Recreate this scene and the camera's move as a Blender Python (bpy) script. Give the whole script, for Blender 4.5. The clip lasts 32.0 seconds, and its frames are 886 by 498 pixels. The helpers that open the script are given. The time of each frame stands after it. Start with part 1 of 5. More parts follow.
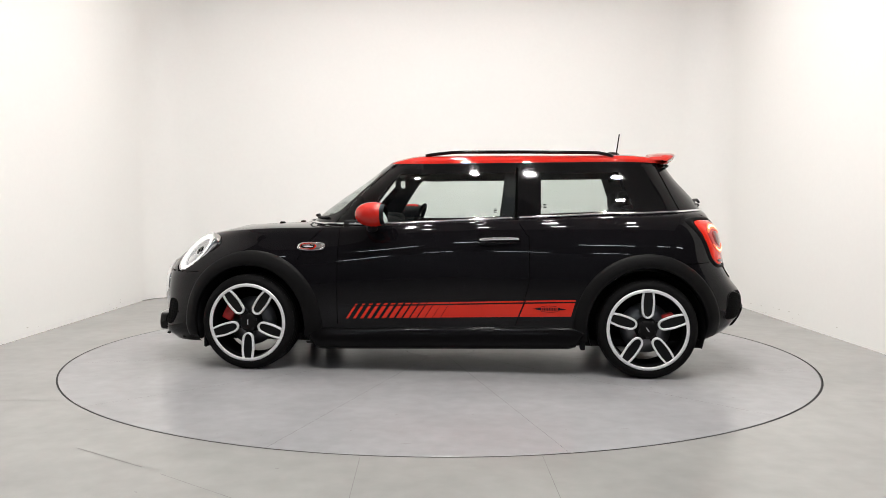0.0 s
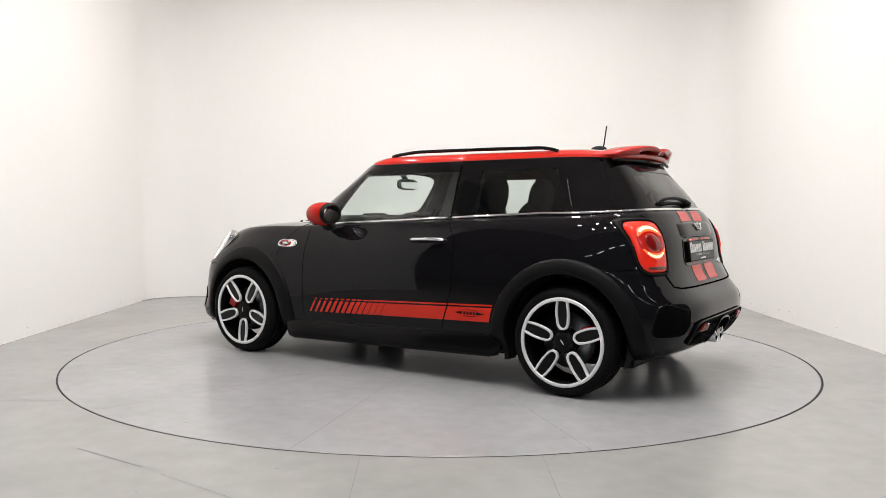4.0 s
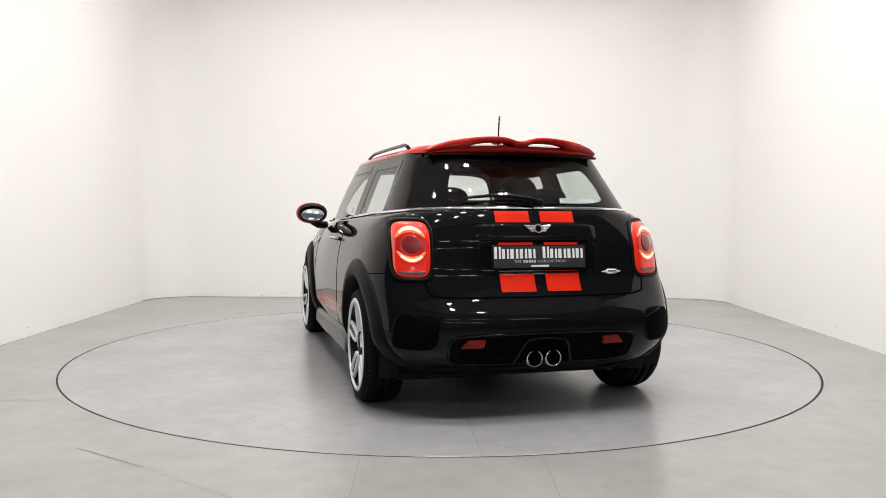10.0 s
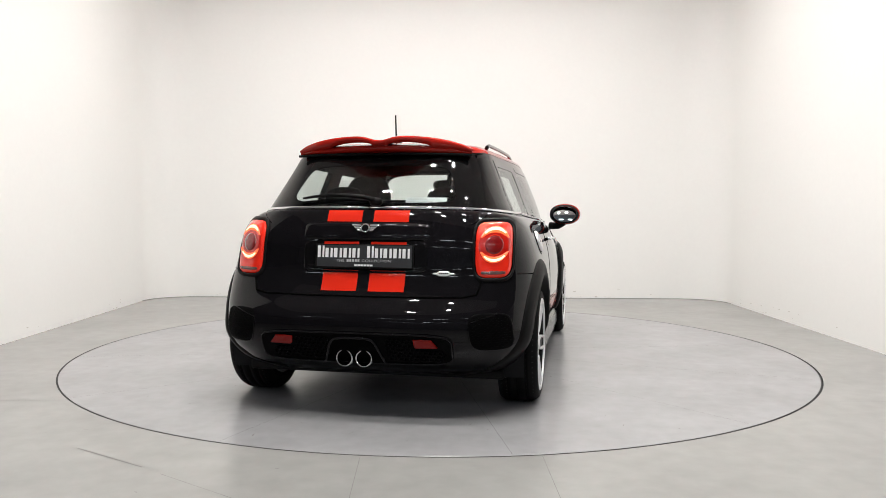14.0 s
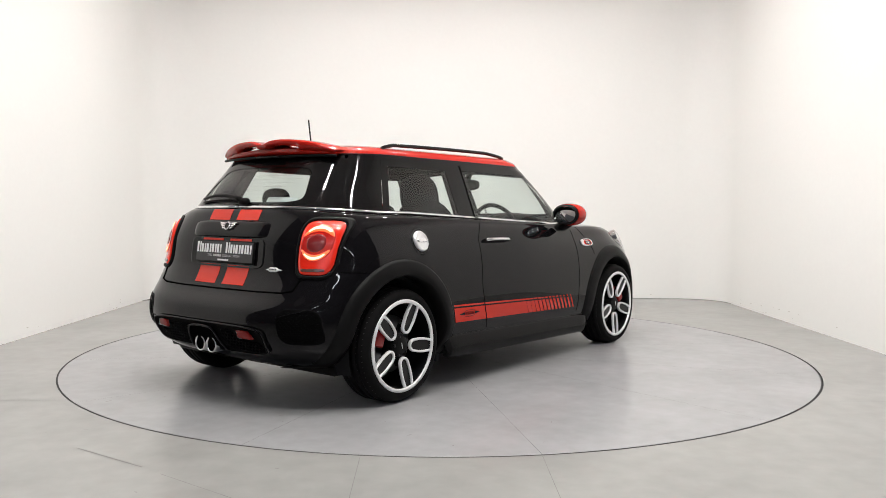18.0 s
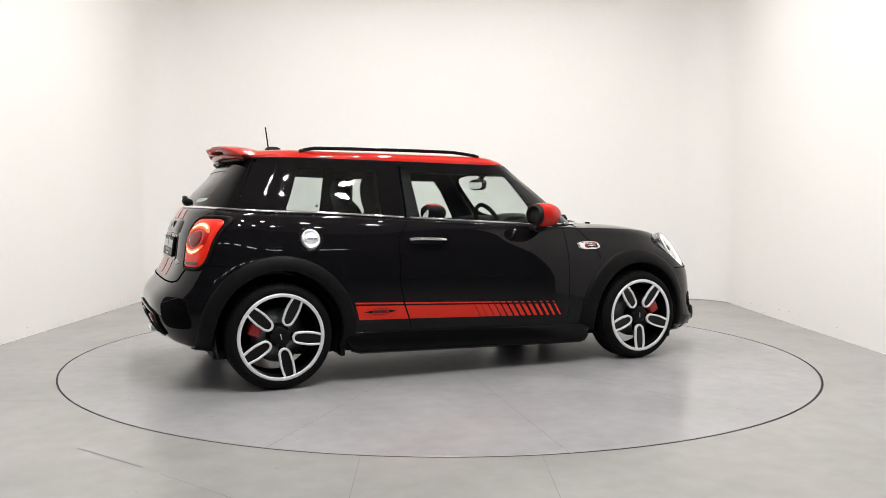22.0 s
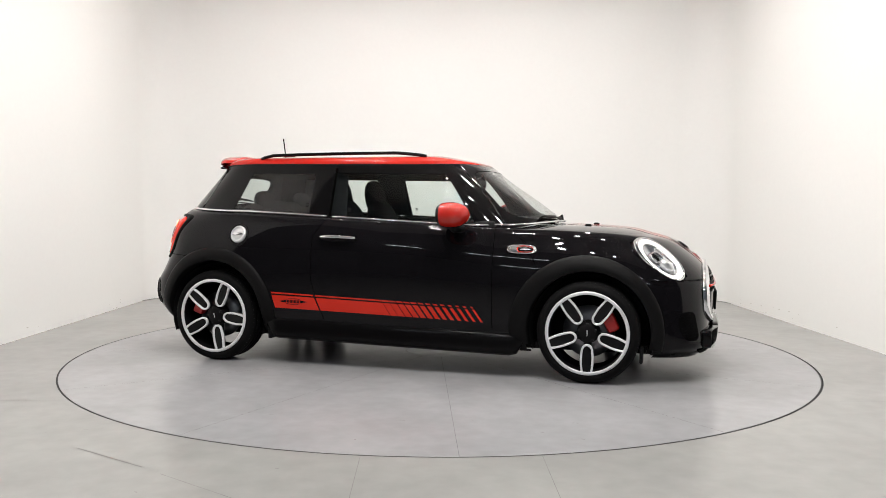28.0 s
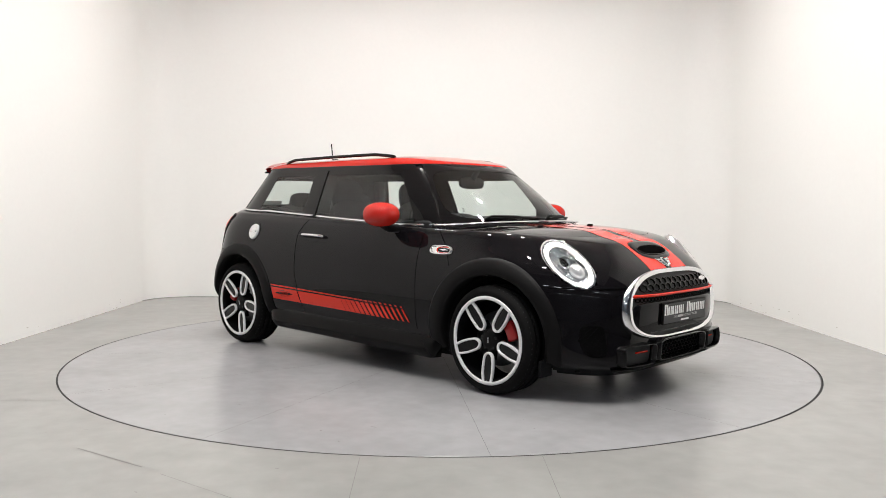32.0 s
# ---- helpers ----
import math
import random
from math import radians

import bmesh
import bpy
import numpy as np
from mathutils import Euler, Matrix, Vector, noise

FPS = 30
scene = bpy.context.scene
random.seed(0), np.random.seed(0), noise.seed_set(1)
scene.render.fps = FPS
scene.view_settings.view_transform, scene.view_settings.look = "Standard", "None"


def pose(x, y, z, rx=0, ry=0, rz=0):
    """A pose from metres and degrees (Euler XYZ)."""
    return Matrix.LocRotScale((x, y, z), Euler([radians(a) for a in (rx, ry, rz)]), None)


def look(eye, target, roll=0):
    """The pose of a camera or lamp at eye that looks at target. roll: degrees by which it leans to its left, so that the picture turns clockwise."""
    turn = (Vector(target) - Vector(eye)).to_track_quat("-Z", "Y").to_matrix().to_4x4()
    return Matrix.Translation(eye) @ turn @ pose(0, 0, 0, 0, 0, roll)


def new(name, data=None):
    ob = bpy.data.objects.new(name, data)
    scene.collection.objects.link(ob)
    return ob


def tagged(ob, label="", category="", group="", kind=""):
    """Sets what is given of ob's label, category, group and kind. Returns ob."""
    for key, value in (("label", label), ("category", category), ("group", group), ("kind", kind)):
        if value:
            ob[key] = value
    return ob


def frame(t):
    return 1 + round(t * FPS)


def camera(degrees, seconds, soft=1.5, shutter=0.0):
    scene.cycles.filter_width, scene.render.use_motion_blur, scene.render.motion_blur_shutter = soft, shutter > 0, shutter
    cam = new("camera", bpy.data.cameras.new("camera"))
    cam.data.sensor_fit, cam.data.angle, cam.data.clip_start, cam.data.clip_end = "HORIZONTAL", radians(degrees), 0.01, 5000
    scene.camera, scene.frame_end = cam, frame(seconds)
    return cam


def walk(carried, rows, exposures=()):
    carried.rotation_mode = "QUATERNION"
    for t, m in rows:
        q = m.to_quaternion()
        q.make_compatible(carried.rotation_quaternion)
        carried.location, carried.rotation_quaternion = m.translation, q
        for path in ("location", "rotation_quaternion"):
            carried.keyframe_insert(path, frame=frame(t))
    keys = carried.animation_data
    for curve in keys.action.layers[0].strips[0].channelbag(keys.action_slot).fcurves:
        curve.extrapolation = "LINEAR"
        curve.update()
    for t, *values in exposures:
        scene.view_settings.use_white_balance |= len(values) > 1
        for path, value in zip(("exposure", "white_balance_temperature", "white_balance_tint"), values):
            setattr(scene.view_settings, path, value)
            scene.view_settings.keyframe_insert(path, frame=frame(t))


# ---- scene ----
from mathutils.bvhtree import BVHTree

cam = camera(57.69, 32.0, soft=0.4)
EYE = (0.0, -5.806, 1.032)
VIEW = look(EYE, (0.0304, 4.181, 0.525), roll=0.27)
walk(cam, [(0, VIEW), (32, VIEW)])

# ---- world and light ----
world = bpy.data.worlds.new("world")
scene.world = world
world.use_nodes = True
world.node_tree.nodes["Background"].inputs["Color"].default_value = (0.9, 0.95, 1.0, 1)
world.node_tree.nodes["Background"].inputs["Strength"].default_value = 0.02
scene.view_settings.exposure = 0.0
LAMP_POWER = 462.0


# ---- materials ----
def material(name, colour, rough=0.5, metal=0.0, coat=0.0, emit=0.0, ior=1.5, trans=0.0,
             grain=0.0, grain_size=60.0, bump=0.0, patch=0.0, patch_size=1.5, coat_rough=0.02, spec=0.5):
    m = bpy.data.materials.new(name)
    m.use_nodes = True
    t = m.node_tree
    b = t.nodes["Principled BSDF"]
    b.inputs["Base Color"].default_value = (*colour, 1)
    b.inputs["Roughness"].default_value = rough
    b.inputs["Metallic"].default_value = metal
    b.inputs["IOR"].default_value = ior
    b.inputs["Coat Weight"].default_value = coat
    b.inputs["Specular IOR Level"].default_value = spec
    b.inputs["Coat Roughness"].default_value = coat_rough
    b.inputs["Coat IOR"].default_value = 1.26
    b.inputs["Transmission Weight"].default_value = trans
    if emit:
        b.inputs["Emission Color"].default_value = (*colour, 1)
        b.inputs["Emission Strength"].default_value = emit
    if grain or patch or bump:
        geo = t.nodes.new("ShaderNodeTexCoord")
        fine = t.nodes.new("ShaderNodeTexNoise")
        fine.inputs["Scale"].default_value = grain_size
        fine.inputs["Detail"].default_value = 6
        wide = t.nodes.new("ShaderNodeTexNoise")
        wide.inputs["Scale"].default_value = patch_size
        wide.inputs["Detail"].default_value = 5
        for n in (fine, wide):
            t.links.new(geo.outputs["Object"], n.inputs["Vector"])
        total = t.nodes.new("ShaderNodeMath")
        total.operation = "MULTIPLY_ADD"
        total.inputs[1].default_value = grain
        part2 = t.nodes.new("ShaderNodeMath")
        part2.operation = "MULTIPLY_ADD"
        part2.inputs[1].default_value = patch
        part2.inputs[2].default_value = 1.0 - 0.5 * (grain + patch)
        t.links.new(fine.outputs["Fac"], total.inputs[0])
        t.links.new(wide.outputs["Fac"], part2.inputs[0])
        t.links.new(part2.outputs[0], total.inputs[2])
        mix = t.nodes.new("ShaderNodeVectorMath")
        mix.operation = "SCALE"
        mix.inputs[0].default_value = colour
        t.links.new(total.outputs[0], mix.inputs["Scale"])
        t.links.new(mix.outputs[0], b.inputs["Base Color"])
        rmap = t.nodes.new("ShaderNodeMapRange")
        rmap.inputs["To Min"].default_value = rough * 0.8
        rmap.inputs["To Max"].default_value = min(1.0, rough * 1.2)
        t.links.new(wide.outputs["Fac"], rmap.inputs["Value"])
        t.links.new(rmap.outputs["Result"], b.inputs["Roughness"])
        if bump:
            bn = t.nodes.new("ShaderNodeBump")
            bn.inputs["Strength"].default_value = bump
            bn.inputs["Distance"].default_value = 0.002
            t.links.new(fine.outputs["Fac"], bn.inputs["Height"])
            t.links.new(bn.outputs["Normal"], b.inputs["Normal"])
    return m


WALL = material("white_wall_paint", (0.91, 0.90, 0.88), 0.6, grain=0.03, grain_size=25, patch=0.04, patch_size=0.6, bump=0.08)
FLOOR = material("grey_floor_paint", (0.294, 0.290, 0.280), 0.24, grain=0.22, grain_size=9, patch=0.34, patch_size=1.3, bump=0.10)
TABLE = material("grey_turntable_paint", (0.308, 0.304, 0.314), 0.235, grain=0.22, grain_size=11, patch=0.36, patch_size=1.6, bump=0.10)
JOINT = material("filled_floor_joint", (0.115, 0.11, 0.105), 0.7, grain=0.8, grain_size=14)
GAP = material("dark_joint", (0.03, 0.03, 0.03), 0.8)
CEIL = material("ceiling_paint", (0.82, 0.81, 0.80), 0.8, patch=0.05)
HALL = material("grey_hall_paint", (0.32, 0.34, 0.38), 0.7, patch=0.2)
LAMPGLOW = material("lamp_glow", (1.0, 0.978, 0.943), 0.5, emit=LAMP_POWER)
STRIPGLOW = material("strip_glow", (0.88, 0.95, 1.0), 0.5, emit=46.0)
FIXTURE = material("lamp_housing", (0.6, 0.6, 0.6), 0.5)
CHIP = material("flaked_plaster", (0.66, 0.63, 0.59), 0.8)
PAINT = material("black_car_paint", (0.0052, 0.0047, 0.0056), 0.03, ior=1.285)
SKIRT = material("satin_black_skirt", (0.0040, 0.0037, 0.0040), 0.12, spec=0.10)
RED = material("red_car_paint", (0.44, 0.015, 0.009), 0.05, ior=1.40)
DECAL = material("red_vinyl", (0.62, 0.022, 0.009), 0.07, ior=1.38)
SEAMBLACK = material("panel_gap", (0.003, 0.003, 0.003), 0.9, spec=0.0)
TRIM = material("black_plastic_trim", (0.0045, 0.0042, 0.0044), 0.5, spec=0.11, grain=0.15, grain_size=300, bump=0.1)
GLOSS = material("gloss_black_pillar", (0.0045, 0.0042, 0.0045), 0.05, spec=0.2)
RUBBER = material("tyre_rubber", (0.0045, 0.0043, 0.0045), 0.7, spec=0.10, grain=0.2, grain_size=150, bump=0.1)
CHROME = material("chrome", (0.78, 0.78, 0.79), 0.08, metal=1.0)
SILVER = material("machined_alloy", (0.80, 0.80, 0.81), 0.42, metal=0.4, grain=0.06, grain_size=200)
RIMBLACK = material("rim_gloss_black", (0.004, 0.004, 0.0045), 0.3, coat=0.35, spec=0.2)
STEEL = material("brake_steel", (0.20, 0.20, 0.21), 0.4, metal=1.0)
CALIPER = material("red_caliper", (0.36, 0.010, 0.010), 0.35, coat=0.5)
CABIN = material("cabin_black", (0.009, 0.009, 0.010), 0.7, spec=0.15, grain=0.15, grain_size=120)
LAMPRED = material("lamp_red_lens", (0.50, 0.012, 0.007), 0.12, coat=1.0)
LAMPBODY = material("lamp_red_lens_lit", (0.78, 0.024, 0.010), 0.12, coat=1.0, emit=0.10)
LAMPLIT = material("lamp_red_lit", (1.0, 0.12, 0.035), 0.4, emit=1.0)
LAMPHOT = material("lamp_hot", (1.0, 0.60, 0.36), 0.4, emit=1.6)
HEADLIT = material("headlamp_ring_lit", (1.0, 0.98, 0.95), 0.4, emit=0.8)
SATIN = material("satin_chrome", (0.80, 0.80, 0.81), 0.28, metal=0.8)
HEADIN = material("headlamp_reflector", (0.60, 0.61, 0.63), 0.25, metal=1.0)
MESHBLACK = material("dark_grille_mesh", (0.0035, 0.0033, 0.0036), 0.6, spec=0.03)
WHITE = material("white_print", (0.88, 0.88, 0.87), 0.5)
MIRRORGLASS = material("mirror_glass", (0.85, 0.87, 0.88), 0.02, metal=1.0)


def glass(name, tint, rough=0.0):
    m = bpy.data.materials.new(name)
    m.use_nodes = True
    t = m.node_tree
    t.nodes.clear()
    out = t.nodes.new("ShaderNodeOutputMaterial")
    mix = t.nodes.new("ShaderNodeMixShader")
    clear = t.nodes.new("ShaderNodeBsdfTransparent")
    clear.inputs["Color"].default_value = (*tint, 1)
    gloss = t.nodes.new("ShaderNodeBsdfGlossy")
    gloss.inputs["Roughness"].default_value = rough
    edge = t.nodes.new("ShaderNodeLayerWeight")
    edge.inputs["Blend"].default_value = 0.5
    power = t.nodes.new("ShaderNodeMath")
    power.operation = "POWER"
    power.inputs[1].default_value = 5.0
    total = t.nodes.new("ShaderNodeMath")
    total.operation = "MULTIPLY_ADD"
    total.inputs[1].default_value = 0.95
    total.inputs[2].default_value = 0.058
    t.links.new(edge.outputs["Facing"], power.inputs[0])
    t.links.new(power.outputs[0], total.inputs[0])
    t.links.new(total.outputs[0], mix.inputs[0])
    t.links.new(clear.outputs[0], mix.inputs[1])
    t.links.new(gloss.outputs[0], mix.inputs[2])
    t.links.new(mix.outputs[0], out.inputs["Surface"])
    return m


GLASS = glass("car_glass", (0.85, 0.90, 0.88))
TINTED = glass("car_tinted_glass", (0.82, 0.87, 0.85))
LENS = glass("clear_lens", (0.97, 0.97, 0.97))


# ---- mesh helpers ----
def part(name, bm, mat, parent=None, label="", smooth=True, at=None):
    me = bpy.data.meshes.new(name)
    bm.to_mesh(me)
    bm.free()
    for m in (mat if isinstance(mat, (list, tuple)) else [mat]):
        me.materials.append(m)
    if smooth:
        me.shade_smooth()
    ob = new(name, me)
    if parent is not None:
        ob.parent = parent
    if at is not None:
        ob.matrix_basis = at
    if label:
        ob["label"] = label
    return ob


def thing(name, label, category, group="", kind=""):
    return tagged(new(name), label, category, group, kind)


def grid(rows, closed=False, bm=None, flip=False):
    """A sheet through rows of points."""
    bm = bm or bmesh.new()
    vs = [[bm.verts.new(p) for p in r] for r in rows]
    for a, b in zip(vs, vs[1:]):
        n = len(a)
        for k in range(n if closed else n - 1):
            q = (a[k], a[(k + 1) % n], b[(k + 1) % n], b[k])
            try:
                bm.faces.new(q[::-1] if flip else q)
            except ValueError:
                pass
    return bm


def both(bm):
    """Adds the mirror image in y."""
    geo = bmesh.ops.duplicate(bm, geom=bm.verts[:] + bm.edges[:] + bm.faces[:])["geom"]
    for v in geo:
        if isinstance(v, bmesh.types.BMVert):
            v.co.y = -v.co.y
    bmesh.ops.reverse_faces(bm, faces=[f for f in geo if isinstance(f, bmesh.types.BMFace)])
    bmesh.ops.remove_doubles(bm, verts=bm.verts, dist=1e-5)
    return bm


def tube(points, radius, sides=8, closed=False, bm=None, squash=1.0):
    pts = [Vector(p) for p in points]
    rows, n = [], len(pts)
    up = Vector((0, 0, 1))
    for k, p in enumerate(pts):
        a = pts[(k - 1) % n] if closed or k else p
        b = pts[(k + 1) % n] if closed or k < n - 1 else p
        d = (b - a).normalized()
        s = d.cross(up)
        s = s.normalized() if s.length > 1e-3 else d.cross(Vector((0, 1, 0))).normalized()
        w = s.cross(d)
        r = radius(k / max(1, n - 1)) if callable(radius) else radius
        rows.append([p + r * (math.cos(q) * s + squash * math.sin(q) * w)
                     for q in (2 * math.pi * j / sides for j in range(sides))])
    if closed:
        rows.append(rows[0])
    bm = bm or bmesh.new()
    grid(rows, True, bm)
    bmesh.ops.remove_doubles(bm, verts=bm.verts, dist=1e-6)
    if not closed:
        bmesh.ops.holes_fill(bm, edges=[e for e in bm.edges if e.is_boundary])
    return bm


def box(x0, x1, y0, y1, z0, z1, bevel=0.0, seg=2, bm=None):
    own = bmesh.new()
    bmesh.ops.create_cube(own, size=1)
    for v in own.verts:
        v.co = Vector(((x0 + x1) / 2 + v.co.x * (x1 - x0), (y0 + y1) / 2 + v.co.y * (y1 - y0), (z0 + z1) / 2 + v.co.z * (z1 - z0)))
    if bevel:
        bmesh.ops.bevel(own, geom=own.edges[:], offset=bevel, segments=seg, profile=0.5, affect="EDGES")
    return own


def spin(profile, n=48, axis="y", bm=None, full=True):
    """A body of revolution: profile points (along, radius)."""
    rows = []
    for along, r in profile:
        row = []
        for k in range(n):
            q = 2 * math.pi * k / n
            c, s = r * math.cos(q), r * math.sin(q)
            row.append({"y": (c, along, s), "z": (c, s, along), "x": (along, c, s)}[axis])
        rows.append(row)
    bm = grid(rows, True, bm)
    bmesh.ops.remove_doubles(bm, verts=bm.verts, dist=1e-6)
    bmesh.ops.recalc_face_normals(bm, faces=bm.faces)
    return bm


def solid(bm, thick):
    bmesh.ops.recalc_face_normals(bm, faces=bm.faces)
    bmesh.ops.solidify(bm, geom=bm.faces[:], thickness=thick)
    return bm


# ---- the studio ----
XL, XR, YB, YF, HIGH = -3.27, 3.19, 3.43, -2.1, 4.3
DISC = 2.52


SCUFF = material("dark_scuff", (0.10, 0.095, 0.09), 0.7)


def crisp(bm, most=50):
    """Keeps edges sharper than this from being shaded round."""
    for e in bm.edges:
        if len(e.link_faces) == 2 and e.calc_face_angle() > radians(most):
            e.smooth = False
    return bm


def marks(owner, count, pick, fits, seed):
    random.seed(seed)
    made = 0
    while made < count:
        x, y = pick()
        if not fits(math.hypot(x, y)):
            continue
        made += 1
        bm = bmesh.new()
        a, n = random.uniform(-0.5, 0.5), 9
        w = random.uniform(0.006, 0.030) if made % 2 else random.uniform(0.004, 0.009)
        h = min(w * 0.8, random.uniform(0.0012, 0.0035) * (1 if made % 2 else 1.6))
        pts = []
        for k in range(n):
            q = 2 * math.pi * k / n
            r = random.uniform(0.55, 1.0)
            u, v = w * r * math.cos(q), h * r * math.sin(q)
            pts.append(bm.verts.new((x + u * math.cos(a) - v * math.sin(a), y + u * math.sin(a) + v * math.cos(a), 0.0007)))
        bm.faces.new(pts)
        part("scuff_mark", bm, SCUFF, owner, smooth=False)


def studio():
    # floor: one sheet with a round hole for the turntable
    bm = bmesh.new()
    n = 180
    inner = [(0.002 + DISC * math.cos(2 * math.pi * k / n), -0.002 + DISC * math.sin(2 * math.pi * k / n), 0) for k in range(n)]
    lip = [(p[0], p[1], -0.06) for p in inner]
    mid = [(p[0] * 1.7, p[1] * 1.7, 0) for p in inner]
    far = []
    for p in inner:
        k = 16.0 / max(abs(p[0]), abs(p[1]))
        far.append((p[0] * k, p[1] * k, 0))
    grid([inner, mid, far], True, bm)
    bmesh.ops.recalc_face_normals(bm, faces=bm.faces)
    floor = tagged(part("floor", bm, FLOOR, smooth=False), "grey painted studio floor with fine panel joints", "floor", kind="structure")
    part("pit_edge", grid([lip, inner], True), GAP, floor)
    pit = bmesh.new()
    bmesh.ops.create_circle(pit, cap_ends=True, segments=96, radius=DISC + 0.05)
    bmesh.ops.translate(pit, verts=pit.verts, vec=(0, 0, -0.055))
    part("pit_bottom", pit, GAP, floor)
    # joints of the floor panels
    for x0, y0, x1, y1, w in ((-3.2, -1.59, -1.98, -1.56, 0.004), (2.0, -1.51, 3.1, -1.53, 0.003),
                              (-0.33, -2.52, -0.29, -4.6, 0.0022), (0.43, -2.50, 0.44, -4.6, 0.0022),
                              (-1.55, -2.41, -1.18, -2.66, 0.006), (-1.08, -2.74, -0.4, -3.25, 0.0025),
                              (2.35, 1.69, 3.17, 1.71, 0.004), (2.54, -0.31, 3.17, -0.30, 0.0025), (-3.2, -0.39, -2.5, -0.36, 0.003)):
        a, b = Vector((x0, y0, 0)), Vector((x1, y1, 0))
        s = (b - a).normalized().cross(Vector((0, 0, 1))) * w / 2
        bm = bmesh.new()
        bm.faces.new([bm.verts.new(p + Vector((0, 0, 0.0006))) for p in (a - s, a + s, b + s, b - s)])
        part("joint", bm, JOINT, floor, smooth=False)
    # scuffs and specks trodden into the paint
    marks(floor, 46, lambda: (random.uniform(-3.0, 3.0), random.uniform(-4.2, 2.9)), lambda r: r > DISC + 0.08, 5)
    # walls with rounded corners, in one curved sheet of white board
    r, path = 0.45, [(XL, YF)]
    for k in range(13):
        q = math.pi - k / 12 * math.pi / 2
        path.append((XL + r + r * math.cos(q), YB - r + r * math.sin(q)))
    for k in range(13):
        q = math.pi / 2 - k / 12 * math.pi / 2
        path.append((XR - r + r * math.cos(q), YB - r + r * math.sin(q)))
    path.append((XR, YF))
    bm = grid([[(x, y, z) for x, y in path] for z in (0.0, 0.06, 1.0, 2.0, 3.0, HIGH)])
    bmesh.ops.recalc_face_normals(bm, faces=bm.faces)
    solid(bm, -0.1)
    bmesh.ops.recalc_face_normals(bm, faces=bm.faces)
    crisp(bm)
    tagged(part("wall_studio", bm, WALL), "white painted studio wall with rounded corners", "wall", kind="structure")
    # dark open joint where the board meets the floor
    part("wall_joint", tube([(x * 0.9995, y - 0.001, 0.001) for x, y in path[1:-1]], 0.0032, 6), JOINT, bpy.data.objects["wall_studio"])
    # flaked and scuffed paint along the foot of the wall
    random.seed(21)
    wall = bpy.data.objects["wall_studio"]
    for k in range(70):
        if k < 46:
            x, run, face = random.uniform(XL + 0.6, XR - 0.6), Vector((1, 0, 0)), None
            base = Vector((x, YB - 0.0012, 0))
        else:
            right = k % 3 > 0
            base = Vector((XR - 0.0012 if right else XL + 0.0012, random.uniform(0.3, 2.7), 0))
            run = Vector((0, 1, 0))
        z, w, h = 0.012 + 0.10 * random.random() ** 2.5, random.uniform(0.006, 0.030), random.uniform(0.002, 0.009)
        bm = bmesh.new()
        bm.faces.new([bm.verts.new(base + run * (w * math.cos(q) * random.uniform(0.4, 1)) + Vector((0, 0, z + h * math.sin(q) * random.uniform(0.4, 1)))) for q in (2 * math.pi * j / 9 for j in range(9))])
        part("paint_chip", bm, CHIP, wall, smooth=False)
    bm = box(XL - 0.1, XR + 0.1, -4.2, YB + 0.1, HIGH, HIGH + 0.15)
    tagged(part("ceiling", bm, CEIL, smooth=False), "pale studio ceiling", "ceiling", kind="structure")
    # the dim hall behind the camera
    for name, dims in (("wall_south", (-12, 12, -15.2, -15, 0, 5)), ("wall_west", (-12.2, -12, -15, 4, 0, 5)),
                       ("wall_east", (12, 12.2, -15, 4, 0, 5)), ("wall_north", (-12, 12, 4, 4.2, 0, 5))):
        tagged(part(name, box(*dims), HALL, smooth=False), "grey plain hall wall", "wall", kind="structure")
    tagged(part("ceiling_hall", box(-12.2, 12.2, -15.2, 4.2, 5, 5.2), HALL, smooth=False), "grey hall ceiling", "ceiling", kind="structure")
    # round ceiling lamps
    def lamp(x, y, r=0.08):
        t = thing("ceiling_lamp", "round white ceiling lamp, lit", "lamp", "studio ceiling lamps")
        t.location = (x, y, HIGH)
        part("housing", spin([(-0.07, r), (-0.07, r + 0.02), (-0.001, r + 0.02), (-0.001, 0.001)], 32, "z"), FIXTURE, t)
        part("diffuser", spin([(-0.06, 0.001), (-0.06, r)], 32, "z"), LAMPGLOW, t)
    for y in (-3.3, -2.15):
        for x in (-1.2, -0.25, 0.65, 1.55):
            lamp(x, y)
    for x, y in ((-1.4, 0.0), (0.0, 0.0), (1.4, 0.0), (-1.6, 1.25), (0.0, 1.25), (1.6, 1.25)):
        lamp(x, y)
    for x in (-5.4, -3.2, -1.0, 1.2, 3.4, 5.6):
        for y in (-8.2, -13.6):
            t = thing("strip_lamp", "long narrow ceiling strip lamp, lit", "lamp", "hall strip lamps")
            t.location = (x, y, 4.9)
            part("housing", box(-0.6, 0.6, -0.05, 0.05, -0.06, 0.1), FIXTURE, t, smooth=False)
            part("tube", box(-0.58, 0.58, -0.03, 0.03, -0.09, -0.061), STRIPGLOW, t, smooth=False)


studio()


